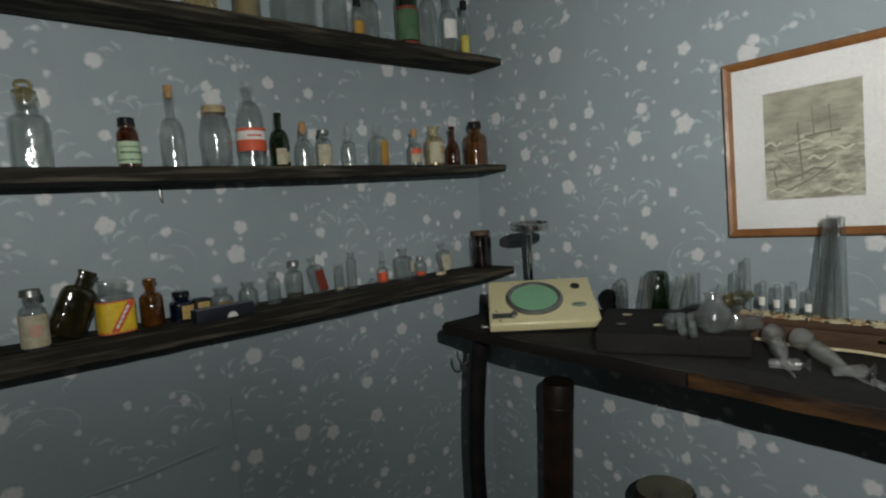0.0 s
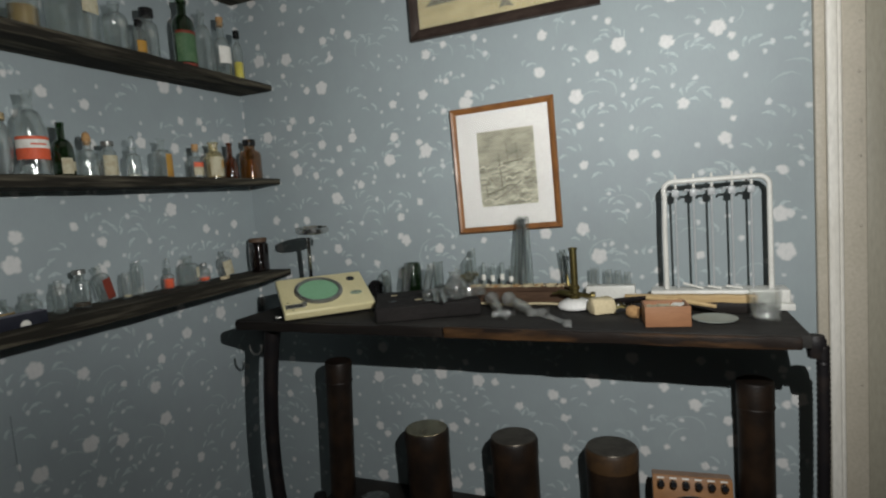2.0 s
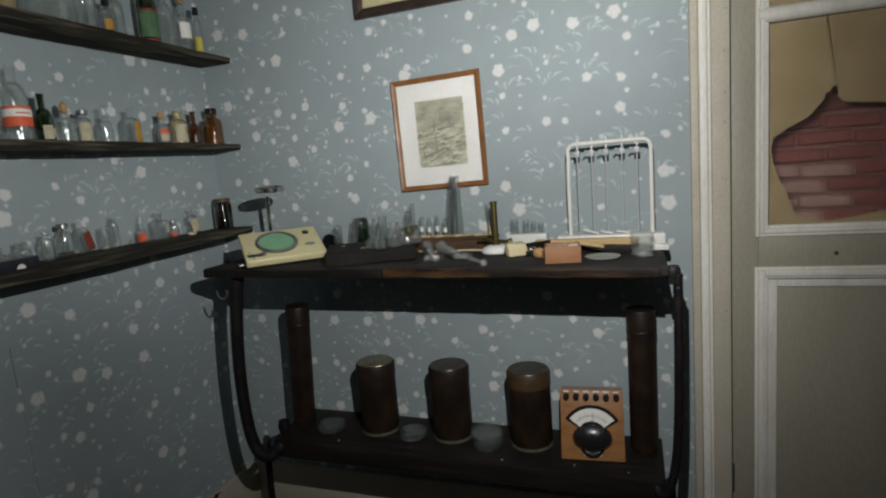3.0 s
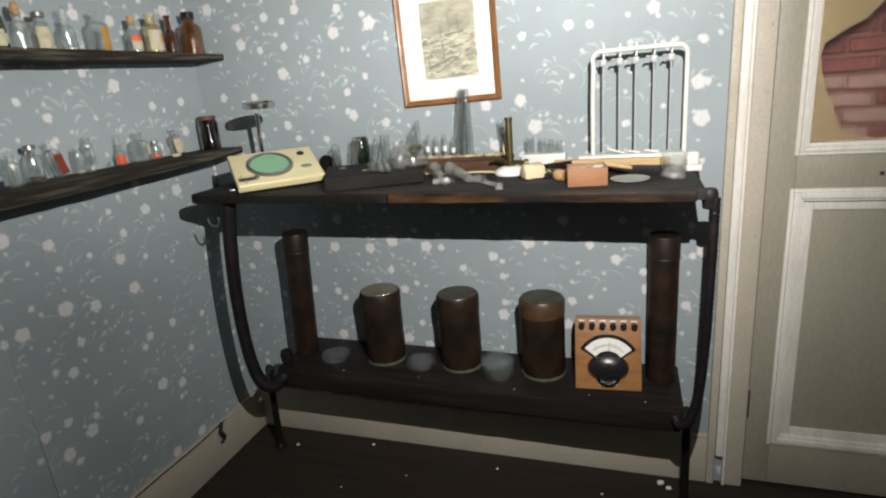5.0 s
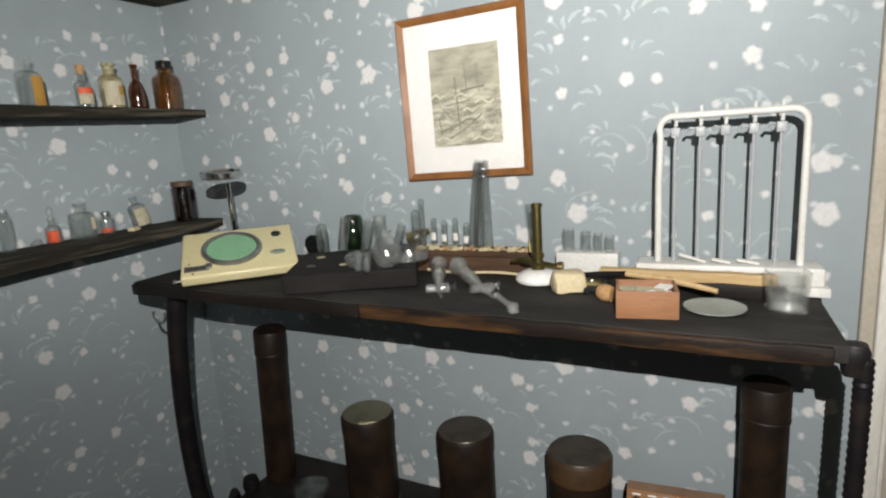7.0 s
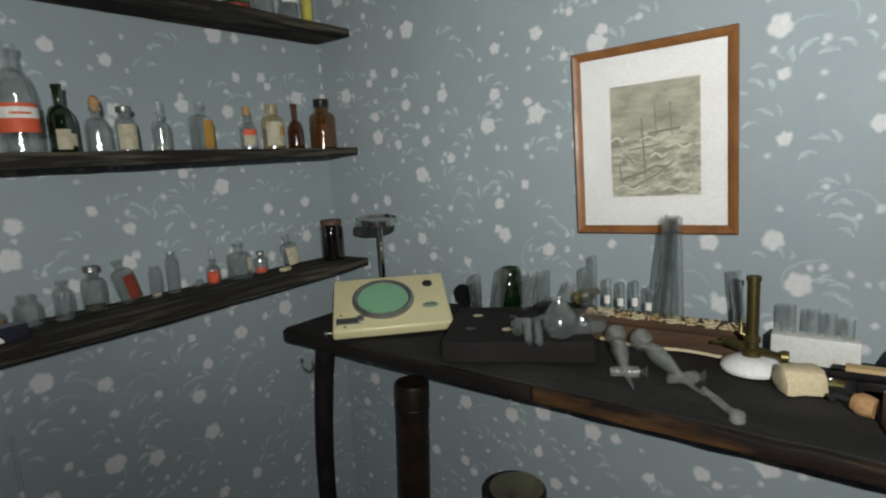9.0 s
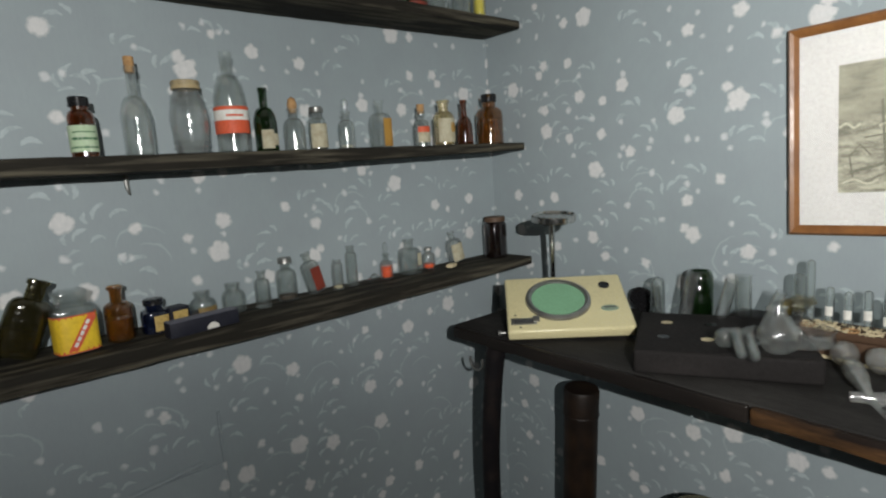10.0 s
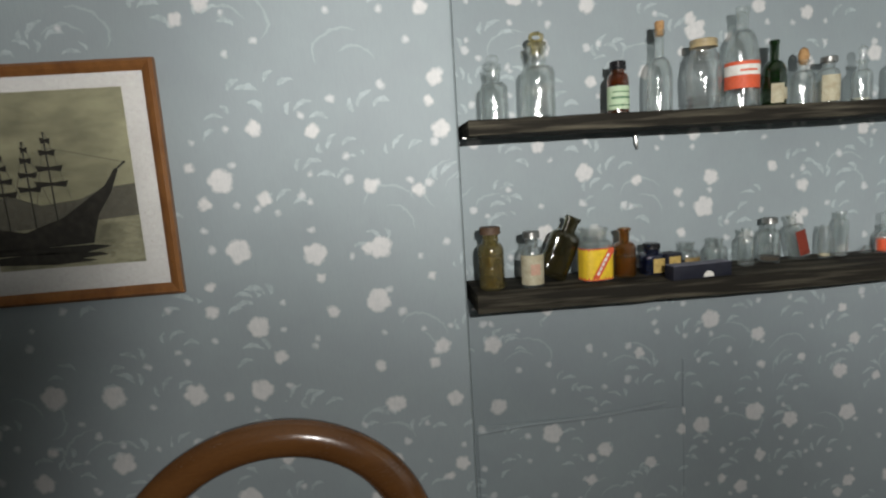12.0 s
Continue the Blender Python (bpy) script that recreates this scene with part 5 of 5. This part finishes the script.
# separating funnels lying in front of the rack
for x, y, a in ((1.293, 0.533, 204.8), (1.284, 0.491, 219.6)):
    fn = thing("separating_funnel", "frosted glass funnel with stopcock lying on the table", "glassware", pose(x, y, tz(y) + 0.0225, 0, 0, a), "stopcock glassware")
    body = shell([(0.006, 0), (0.0075, 0.006), (0.016, 0.016), (0.021, 0.030), (0.019, 0.044), (0.010, 0.058), (0.0085, 0.066), (0.0125, 0.078), (0.0155, 0.094), (0.0135, 0.125), (0.0085, 0.160), (0.0055, 0.178), (0.0055, 0.195), (0.006, 0.196)], 0.0014)
    part("funnel_body", body, FROSTED, fn, m=pose(0, 0, 0, 0, 94, 0))
    bm = sweep([(0.190, -0.024, -0.012), (0.190, 0.020, -0.012)], (0.007, 0.010), 14)
    part("stopcock", bm, FROSTED, fn)
    part("key", sweep([(0.190, 0.020, -0.012), (0.190, 0.028, -0.012), (0.190, 0.034, -0.012)], (0.0045, 0.0045, 0.012), 10, flat=0.5), CLEAR_DUSTY, fn)
    part("drip_tip", sweep([(0.196, 0.0, -0.013), (0.222, 0.004, -0.017), (0.240, 0.006, -0.019)], (0.0055, 0.0035, 0.0015), 8), CLEAR_DUSTY, fn)
pip = thing("glass_pipette", "short frosted glass tube with square end", "glassware", pose(1.116, 0.336, tz(0.31) + 0.0085, 0, 0, -142), "stopcock glassware")
part("pipe", sweep([(0, 0, 0), (0.086, 0, 0)], (0.005, 0.0055), 12), FROSTED, pip)
part("pipe_end", box(0.082, 0.098, -0.008, 0.008, -0.008, 0.008, 0.003), FROSTED, pip)

# brass stopcock burner standing in a white lid, lump, white tube block
lid = thing("porcelain_base", "white porcelain saucer foot under the burner", "saucer", pose(1.246, 0.292, tz(0.29)))
part("saucer", lathe([(0, 0.0), (0.036, 0.0), (0.044, 0.004), (0.0455, 0.009), (0.040, 0.018), (0.026, 0.025), (0.018, 0.027), (0, 0.0275)], 32), PORCELAIN, lid)
burner = thing("brass_burner", "tarnished brass burner with side cocks", "burner", pose(1.246, 0.292, tz(0.29) + 0.0275))
part("barrel", lathe([(0, 0.0), (0.014, 0.0), (0.015, 0.010), (0.0105, 0.013), (0.0105, 0.022), (0.013, 0.024), (0.013, 0.030), (0.0095, 0.034), (0.0095, 0.122), (0.0112, 0.123), (0.0112, 0.130), (0.0075, 0.130), (0.0075, 0.05), (0, 0.05)], 20), BRASS, burner)
part("side_cock", sweep([(-0.012, -0.052, 0.008), (-0.012, -0.044, 0.008), (-0.010, -0.036, 0.008), (0, 0.0, 0.010), (0.008, 0.034, 0.014), (0.010, 0.046, 0.016)], (0.010, 0.011, 0.006, 0.007, 0.008, 0.004), 12), BRASS, burner)
part("side_lever", sweep([(0.008, 0.034, 0.014), (0.010, 0.060, 0.010)], (0.005, 0.003), 8), BRASS, burner)
part("gas_pipe", sweep([(0, 0.004, 0.030), (0.002, 0.016, 0.034), (0.002, 0.017, 0.060)], (0.003, 0.0035, 0.002), 8), BRASS, burner)
lump = thing("wrapped_lump", "cream paper-wrapped lump on the table", "packet", pose(1.196, 0.222, tz(0.22), 0, 0, 28))
bm = box(-0.026, 0.026, -0.030, 0.030, 0, 0.038, 0.010, seg=2)
bmesh.ops.subdivide_edges(bm, edges=bm.edges[:], cuts=1)
for v in bm.verts:
    v.co += noise.noise_vector(v.co * 45) * 0.005
    v.co.x *= 1 - 0.25 * (v.co.z / 0.04)
    v.co.z = max(v.co.z, 0)
part("wrapping", bm, SAND, lump)
st = thing("white_tube_block", "white plastic block holding short glass tubes", "rack", pose(1.338, 0.212, tz(0.212)))
part("block", box(-0.020, 0.020, -0.062, 0.062, 0, 0.046, 0.003), WHITE_PLASTIC, st)
for y, r, h in ((0.040, 0.0125, 0.092), (0.004, 0.010, 0.088), (-0.020, 0.009, 0.084), (-0.044, 0.009, 0.08)):
    part("glass_tube", shell([(r * 0.8, 0.044), (r, 0.045), (r, h), (r, h + 0.001)], 0.0012, 14), CLEAR_DUSTY, st, m=pose(0.004 * math.sin(y * 200), y, 0))
knob = thing("brass_tap", "small tarnished tap lying on the table", "tap", pose(1.235, 0.195, tz(0.2) + 0.012))
part("tap_body", sweep([(0, 0.022, 0), (0, 0.010, 0), (0, -0.012, 0), (0, -0.026, -0.004)], (0.006, 0.012, 0.011, 0.006), 10), OLIVE, knob)
plug = thing("sink_plug", "small cork and rubber plug on the table", "plug", pose(1.150, 0.148, tz(0.15) + 0.015, 0, 85, 70))
part("plug_body", lathe([(0, -0.014), (0.013, -0.014), (0.015, -0.004), (0.015, 0.004), (0.011, 0.012), (0, 0.012)], 16), CORK, plug)
part("plug_stem", sweep([(0, 0, 0.012), (0, 0, 0.030), (0.006, 0, 0.036)], (0.005, 0.0045, 0.007), 8), RUBBER, plug)

# open wooden box, plank, disc, glass cup
bx = thing("open_box", "small open orange-brown wooden box with paper scraps", "box", pose(1.108, 0.078, tz(0.08), 0, 0, 8))
part("box_floor", box(-0.032, 0.032, -0.042, 0.042, 0.001, 0.006), BOX_WOOD, bx)
part("front_board", box(-0.038, -0.033, -0.046, 0.046, 0, 0.044, 0.001), BOX_WOOD, bx)
part("back_board", box(0.033, 0.038, -0.046, 0.046, 0, 0.044, 0.001), BOX_WOOD, bx)
part("side_board", box(-0.033, 0.033, 0.041, 0.046, 0, 0.044, 0.001), BOX_WOOD, bx)
part("side_board", box(-0.033, 0.033, -0.046, -0.041, 0, 0.044, 0.001), BOX_WOOD, bx)
for i in range(7):
    pp = box(-0.022, 0.022, -0.014, 0.014, -0.0006, 0.0006)
    part("paper_scrap", pp, PAPER_CREAM if i % 3 else PAPER_WHITE, bx, m=pose(0.012 * math.sin(i * 2.3), 0.022 * math.sin(i * 1.7), 0.036 + 0.003 * math.sin(i * 4.1), 14 * math.sin(i * 3), 12 * math.cos(i * 2), i * 47), smooth=False)
pl = thing("wood_strip", "pale wooden strip lying along the rack", "wood strip", pose(1.228, 0.035, tz(0.03) + 0.004, 0, 0, -1.5))
part("strip", board(-0.010, 0.010, -0.150, 0.135, 0.020, 0.038, 0.003, 0.0015, 20, 1), PALE_WOOD, pl)
part("strip_foot", board(-0.012, 0.012, -0.140, 0.120, -0.004, 0.020, 0.002, 0.001, 12, 1), DESK_WOOD, pl)
sp = thing("spatula", "dark spatula with pale wooden handle", "tool", pose(1.185, 0.10, tz(0.1) + 0.032, 0, 0, -100))
part("blade", sweep([(-0.12, 0.012, -0.004), (-0.07, 0.010, 0.0), (-0.02, 0.004, 0.008)], (0.003, 0.007, 0.005), 8, flat=0.4), LEG_IRON, sp)
part("handle", sweep([(-0.02, 0.004, 0.008), (0.05, 0.0, 0.006), (0.13, -0.012, -0.004)], (0.005, 0.006, 0.004), 8), PALE_WOOD, sp)
wd = thing("watch_glass", "flat grey-green glass disc lying on the table", "glass disc", pose(1.150, -0.022, tz(-0.02)))
part("disc", lathe([(0, 0.0), (0.040, 0.0), (0.046, 0.003), (0.0465, 0.005), (0.040, 0.0035), (0, 0.0025)], 32), surface("grey-green frosted disc", (0.30, 0.33, 0.30), (0.36, 0.39, 0.36), rough=0.4, scale=20), wd)
gc = thing("glass_cup", "square clear glass cup, dusty, near the table end", "glass", pose(1.172, -0.122, tz(-0.12), 0, 0, 4))
part("cup", shell([(0.026, 0), (0.029, 0.003), (0.029, 0.030), (0.031, 0.060), (0.031, 0.062)], 0.0035, 24, 0.7), CLEAR_DUSTY, gc)
part("cup_block", lathe([(0, 0.0062), (0.0245, 0.0062), (0.0245, 0.024), (0, 0.024)], 20, 0.7), FROSTED, gc)

# white tube drying rack against the wall
dr = thing("burette_rack", "white rack with thin grey rods standing on the table", "rack", pose(1.283, -0.037, tz(-0.04)) @ Matrix.Scale(0.98, 4))
part("rack_base", box(-0.030, 0.040, -0.152, 0.150, 0.016, 0.048, 0.005, seg=3), WHITE_PLASTIC, dr)
part("rack_foot", box(-0.036, 0.045, -0.160, -0.100, 0.0, 0.016, 0.003), WHITE_PLASTIC, dr)
part("rack_foot", box(-0.036, 0.045, 0.090, 0.148, 0.0, 0.016, 0.003), WHITE_PLASTIC, dr)
hoop = [(0, 0.112, 0.045), (0, 0.112, 0.20), (0, 0.110, 0.280)] + [(0, 0.090 + 0.022 * math.cos(a), 0.292 + 0.022 * math.sin(a)) for a in np.linspace(0.1, math.pi / 2, 6)] + [(0, -0.096 - 0.022 * math.sin(a), 0.292 + 0.022 * math.cos(a)) for a in np.linspace(0.0, math.pi / 2, 6)] + [(0, -0.118, 0.20), (0, -0.118, 0.045)]
part("hoop", sweep(hoop, 0.0062, 12), WHITE_PLASTIC, dr, "white tubular hoop")
for i, y in enumerate((0.085, 0.044, 0.004, -0.040, -0.081)):
    part("clamp", box(0.002, 0.022, y - 0.008, y + 0.008, 0.276, 0.294, 0.003), GREY_ROD, dr)
    part("clip", sweep([(0.010, y + 0.009, 0.290), (0.006, y + 0.017, 0.292), (0.010, y + 0.022, 0.286)], 0.0030, 8), GREY_ROD, dr)
    part("pin", sweep([(0.006, y - 0.001, 0.296), (0.006, y - 0.001, 0.330)], (0.0030, 0.0026), 6), WHITE_PLASTIC, dr)
    part("rod", lathe([(0, 0.047), (0.0026, 0.048), (0.0026, 0.200), (0.0027, 0.300), (0, 0.301)], 10), GREY_ROD, dr, "thin pale grey rod", m=pose(0.008, y, 0))
for y0, y1, z in ((0.075, 0.030, 0.064), (0.02, -0.01, 0.056), (-0.02, -0.055, 0.056)):
    part("white_stick", sweep([(-0.014, y0, z), (-0.016, y1, 0.051)], 0.0028, 6), WHITE_PLASTIC, dr)

# ---- lower shelf of the table ----
def canister(label, x, y, dia, h, lid_mat, band):
    ob = thing("canister", label, "canister", pose(x, y, lz(y)), "brown canisters on the lower shelf")
    r = dia / 2
    part("body", lathe([(0, 0.003), (r * 0.96, 0.003), (r, 0.010), (r, h * 0.80), (r * 1.0, h * 0.82)], 32), LEATHER, ob)
    part("lid", lathe([(r * 1.0, h * 0.80), (r * 1.025, h * 0.80), (r * 1.03, h * 0.965), (r * 0.97, h * 0.995), (r * 0.9, h), (0, h)], 32), band, ob)
    part("lid_top", lathe([(0, h + 0.0022), (r * 0.93, h + 0.0015), (r * 0.95, h - 0.001)], 32), lid_mat, ob)
    part("foot_ring", lathe([(r * 0.97, 0), (r * 1.015, 0.001), (r * 1.015, 0.009), (r * 0.97, 0.010)], 32), GLASSY, ob)
    return ob


GLASSY = surface("greenish glazed rim", (0.10, 0.12, 0.08), (0.05, 0.05, 0.04), rough=0.2, scale=30)
canister("brown leather-covered canister with dented shiny lid", 1.272, 0.752, 0.130, 0.246, surface("shiny tin lid", (0.34, 0.30, 0.19), (0.16, 0.13, 0.08), rough=0.22, metal=0.9, scale=30, relief=0.6, distance=0.004), LEATHER)
canister("worn brown leather-covered canister with flat lid", 1.275, 0.487, 0.131, 0.246, CAN_TOP, LEATHER)
canister("brown canister with tan rubbed lid band", 1.275, 0.224, 0.133, 0.246, CAN_TOP, CAN_BAND)
for x, y, ln, lab in ((1.268, 1.060, 4, "tall narrow brown tube standing left of the canisters"), (1.298, -0.114, 0, "tall narrow brown tube beside the meter")):
    ob = thing("tall_tube", lab.replace(" left of the canisters", " before the wall"), "tube", pose(x, y, lz(y), ln, -1, 0), "tall brown tubes")
    part("body", lathe([(0, 0.0), (0.039, 0.0), (0.040, 0.004), (0.040, 0.375)], 28), LEATHER, ob)
    part("cap", lathe([(0.0398, 0.372), (0.0412, 0.372), (0.0415, 0.436), (0.039, 0.441), (0, 0.442)], 28), LEATHER, ob)
    part("seam_ring", lathe([(0.0412, 0.376), (0.0425, 0.378), (0.0412, 0.381)], 28), LEATHER, ob)
for x, y in ((1.235, 0.928), (1.240, 0.618), (1.228, 0.355)):
    ob = thing("petri_dish", "clear round petri dish standing on the lower shelf", "dish", pose(x, y, lz(y) + 0.001), "petri dishes")
    part("dish", shell([(0.040, 0), (0.0435, 0.001), (0.044, 0.003), (0.044, 0.015), (0.0445, 0.016)], 0.0018, 32), CLEAR, ob)
    part("cover", lathe([(0.0462, 0.007), (0.0478, 0.007), (0.0480, 0.018), (0.046, 0.0195), (0, 0.0195), (0, 0.018), (0.0455, 0.018), (0.0462, 0.016)], 32), CLEAR, ob)
d2 = thing("petri_dish", "clear shallow dish with dried spots by the canister", "dish", pose(1.262, 0.368, lz(0.368) + 0.022, 3, -2, 0), "petri dishes")
part("dish", shell([(0.046, 0), (0.0505, 0.001), (0.051, 0.003), (0.051, 0.012), (0.052, 0.013)], 0.0018, 32), CLEAR, d2)

# meter in a wooden case
mt = thing("panel_meter", "wooden-cased voltmeter with white scale and black bezel", "meter", pose(1.200, 0.030, lz(0.03), 0, 0, -90 + 4))
MW, MH, LEAN = 0.182, 0.200, 17.0
part("case", plate([(-MW / 2, 0, 0.0), (-MW / 2, 0.105, 0.0), (-MW / 2, 0.105, 0.186), (-MW / 2, 0.060, 0.196), (-MW / 2, 0.0, 0.006)], MW, (1, 0, 0)), METER_WOOD, mt, smooth=False)
fp = part("front_panel", box(-MW / 2, MW / 2, -0.006, 0.002, 0, MH, 0.002), METER_WOOD, mt, m=pose(0, 0.0, 0.002, -LEAN, 0, 0))


def fan(r0, r1, a0, a1, cx, cz, y, t, n=18):
    pts = [(cx + r1 * math.cos(a), y, cz + r1 * math.sin(a)) for a in np.linspace(radians(a0), radians(a1), n)]
    pts += [(cx + r0 * math.cos(a), y, cz + r0 * math.sin(a)) for a in np.linspace(radians(a1), radians(a0), n)]
    return plate(pts, t, (0, -1, 0))


part("bezel", fan(0.0, 0.090, 33, 147, 0, 0.070, -0.0062, 0.010) , BLACK, fp)
part("bezel_bowl", lathe([(0, 0.0), (0.045, 0.0), (0.045, 0.010), (0.040, 0.020), (0.026, 0.026), (0, 0.028)], 32), BLACK, fp, m=pose(0, -0.0062, 0.066, 90, 0, 0) @ Matrix.Diagonal((1.26, 0.84, 1.1, 1)))
part("scale", fan(0.043, 0.080, 37, 143, 0, 0.070, -0.0165, 0.0006), PAPER_WHITE, fp, "white meter scale")
part("scale_arc", fan(0.0575, 0.0585, 44, 136, 0, 0.070, -0.0173, 0.0003), INK, fp)
for i in range(11):
    a = radians(48 + 8.4 * i)
    part("tick", sweep([(0.059 * math.cos(a), -0.0174, 0.070 + 0.059 * math.sin(a)), (0.065 * math.cos(a), -0.0174, 0.070 + 0.065 * math.sin(a))], 0.0005, 4), INK, fp)
part("needle", sweep([(0, -0.0178, 0.10), (0.004, -0.0178, 0.140)], (0.0009, 0.0004), 4), INK, fp)
part("bowl_ring", lathe([(0.028, 0.006), (0.031, 0.009), (0.034, 0.006)], 28), CHROME, fp, m=pose(0, -0.0142, 0.046, 90, 0, 0))
part("zero_screw", lathe([(0, 0.003), (0.005, 0.002), (0.006, 0)], 12), BLACK, fp, m=pose(0, -0.034, 0.074, 90, 0, 0))
# flat pale grey stands in for light reflected by the chrome
part("name_plate", box(-0.026, 0.026, -0.0075, -0.006, 0.012, 0.026, 0.0005), GREY_ROD, fp, "small chrome name plate")
part("name_bar", box(-0.020, 0.020, -0.0079, -0.0075, 0.016, 0.022), INK, fp)
for i in range(6):
    x = -0.072 + 0.0288 * i
    part("terminal", lathe([(0, 0.022), (0.006, 0.022), (0.0085, 0.018), (0.0085, 0.010), (0.006, 0.006), (0.009, 0.0)], 14), BLACK, fp, m=pose(x, -0.006, 0.184, 90, 0, 0))
    part("terminal_tag", box(x - 0.008, x + 0.008, -0.0068, -0.006, 0.1955, 0.199), PAPER_WHITE, fp)

# crumbs of plaster on the floor and the lower shelf
bm = bmesh.new()
for x, y, z, s in ((1.278, 1.182, 0, 0.006), (1.338, 0.888, 0, 0.005), (1.20, 0.7, 0, 0.003), (1.30, 0.4, 0, 0.004), (1.16, 0.20, 0, 0.003), (1.34, -0.127, 0, 0.010), (1.32, -0.15, 0, 0.008), (1.25, 0.05, 0, 0.004), (1.1, 0.9, 0, 0.003), (1.152, 0.294, 0.4095, 0.002), (1.16, 0.08, 0.4085, 0.0016), (1.17, 0.60, 0.413, 0.0014), (1.16, 0.86, 0.416, 0.002), (1.155, -0.07, 0.406, 0.0016)):
    bmesh.ops.create_icosphere(bm, subdivisions=1, radius=s, matrix=pose(x, y, z + s * 0.3, 0, 0, x * 900) @ Matrix.Diagonal((1.4, 1.0, 0.6, 1)))
tagged(part("plaster_crumbs", bm, PAPER_WHITE, None, "white plaster crumbs scattered on floor and shelf"), category="crumbs", kind="stuff")

# ---- balloon-back chair ----
ch = thing("balloon_back_chair", "polished walnut balloon-back chair against the wall", "chair", pose(-0.262, 1.145, 0, 0, 0, 6))
RW, RH, RZ = 0.227, 0.20, 0.757
loop = []
for a in np.linspace(-0.62 * math.pi, 1.62 * math.pi, 33):
    k = 1.0 if math.sin(a) > -0.2 else 0.86
    loop.append((RW * k * math.cos(a), 0.035 * math.sin(a), RZ + RH * math.sin(a)))
loop = [(x, y - 0.02, z) for x, y, z in loop]
part("back_hoop", sweep(smooth_line(loop, 3), [0.026 + 0.004 * max(0, math.sin(i / 96 * math.pi)) for i in range(97)], 14, flat=0.72), CHAIR_WOOD, ch)
part("inner_bead", sweep(smooth_line([(x * 0.885, y - 0.006, RZ + (z - RZ) * 0.885) for x, y, z in loop], 2), 0.0055, 8), CHAIR_WOOD, ch)
part("cross_rail", sweep(smooth_line([(-0.165, -0.02, 0.63), (-0.08, -0.03, 0.655), (0, -0.034, 0.645), (0.08, -0.03, 0.655), (0.165, -0.02, 0.63)]), 0.018, 10, flat=0.6), CHAIR_WOOD, ch)
part("seat", box(-0.21, 0.21, -0.44, -0.03, 0.42, 0.475, 0.022, seg=4), VELVET, ch)
part("seat_rail", box(-0.215, 0.215, -0.445, -0.025, 0.375, 0.424, 0.006), CHAIR_WOOD, ch)
for x in (-0.165, 0.165):
    part("back_leg", sweep(smooth_line([(x * 0.75, -0.035, 0.60), (x, -0.035, 0.46), (x * 1.05, -0.03, 0.25), (x * 1.1, 0.03, 0.0)]), 0.017, 10), CHAIR_WOOD, ch)
    part("front_leg", sweep(smooth_line([(x * 1.1, -0.41, 0.38), (x * 1.15, -0.42, 0.25), (x * 1.08, -0.41, 0.10), (x * 1.1, -0.42, 0.0)]), [0.024, 0.024, 0.023, 0.022, 0.021, 0.020, 0.019, 0.018, 0.017, 0.016, 0.015, 0.015, 0.015, 0.015, 0.015, 0.015, 0.016, 0.016, 0.017, 0.017, 0.018, 0.018, 0.019, 0.02, 0.02], 10), CHAIR_WOOD, ch)
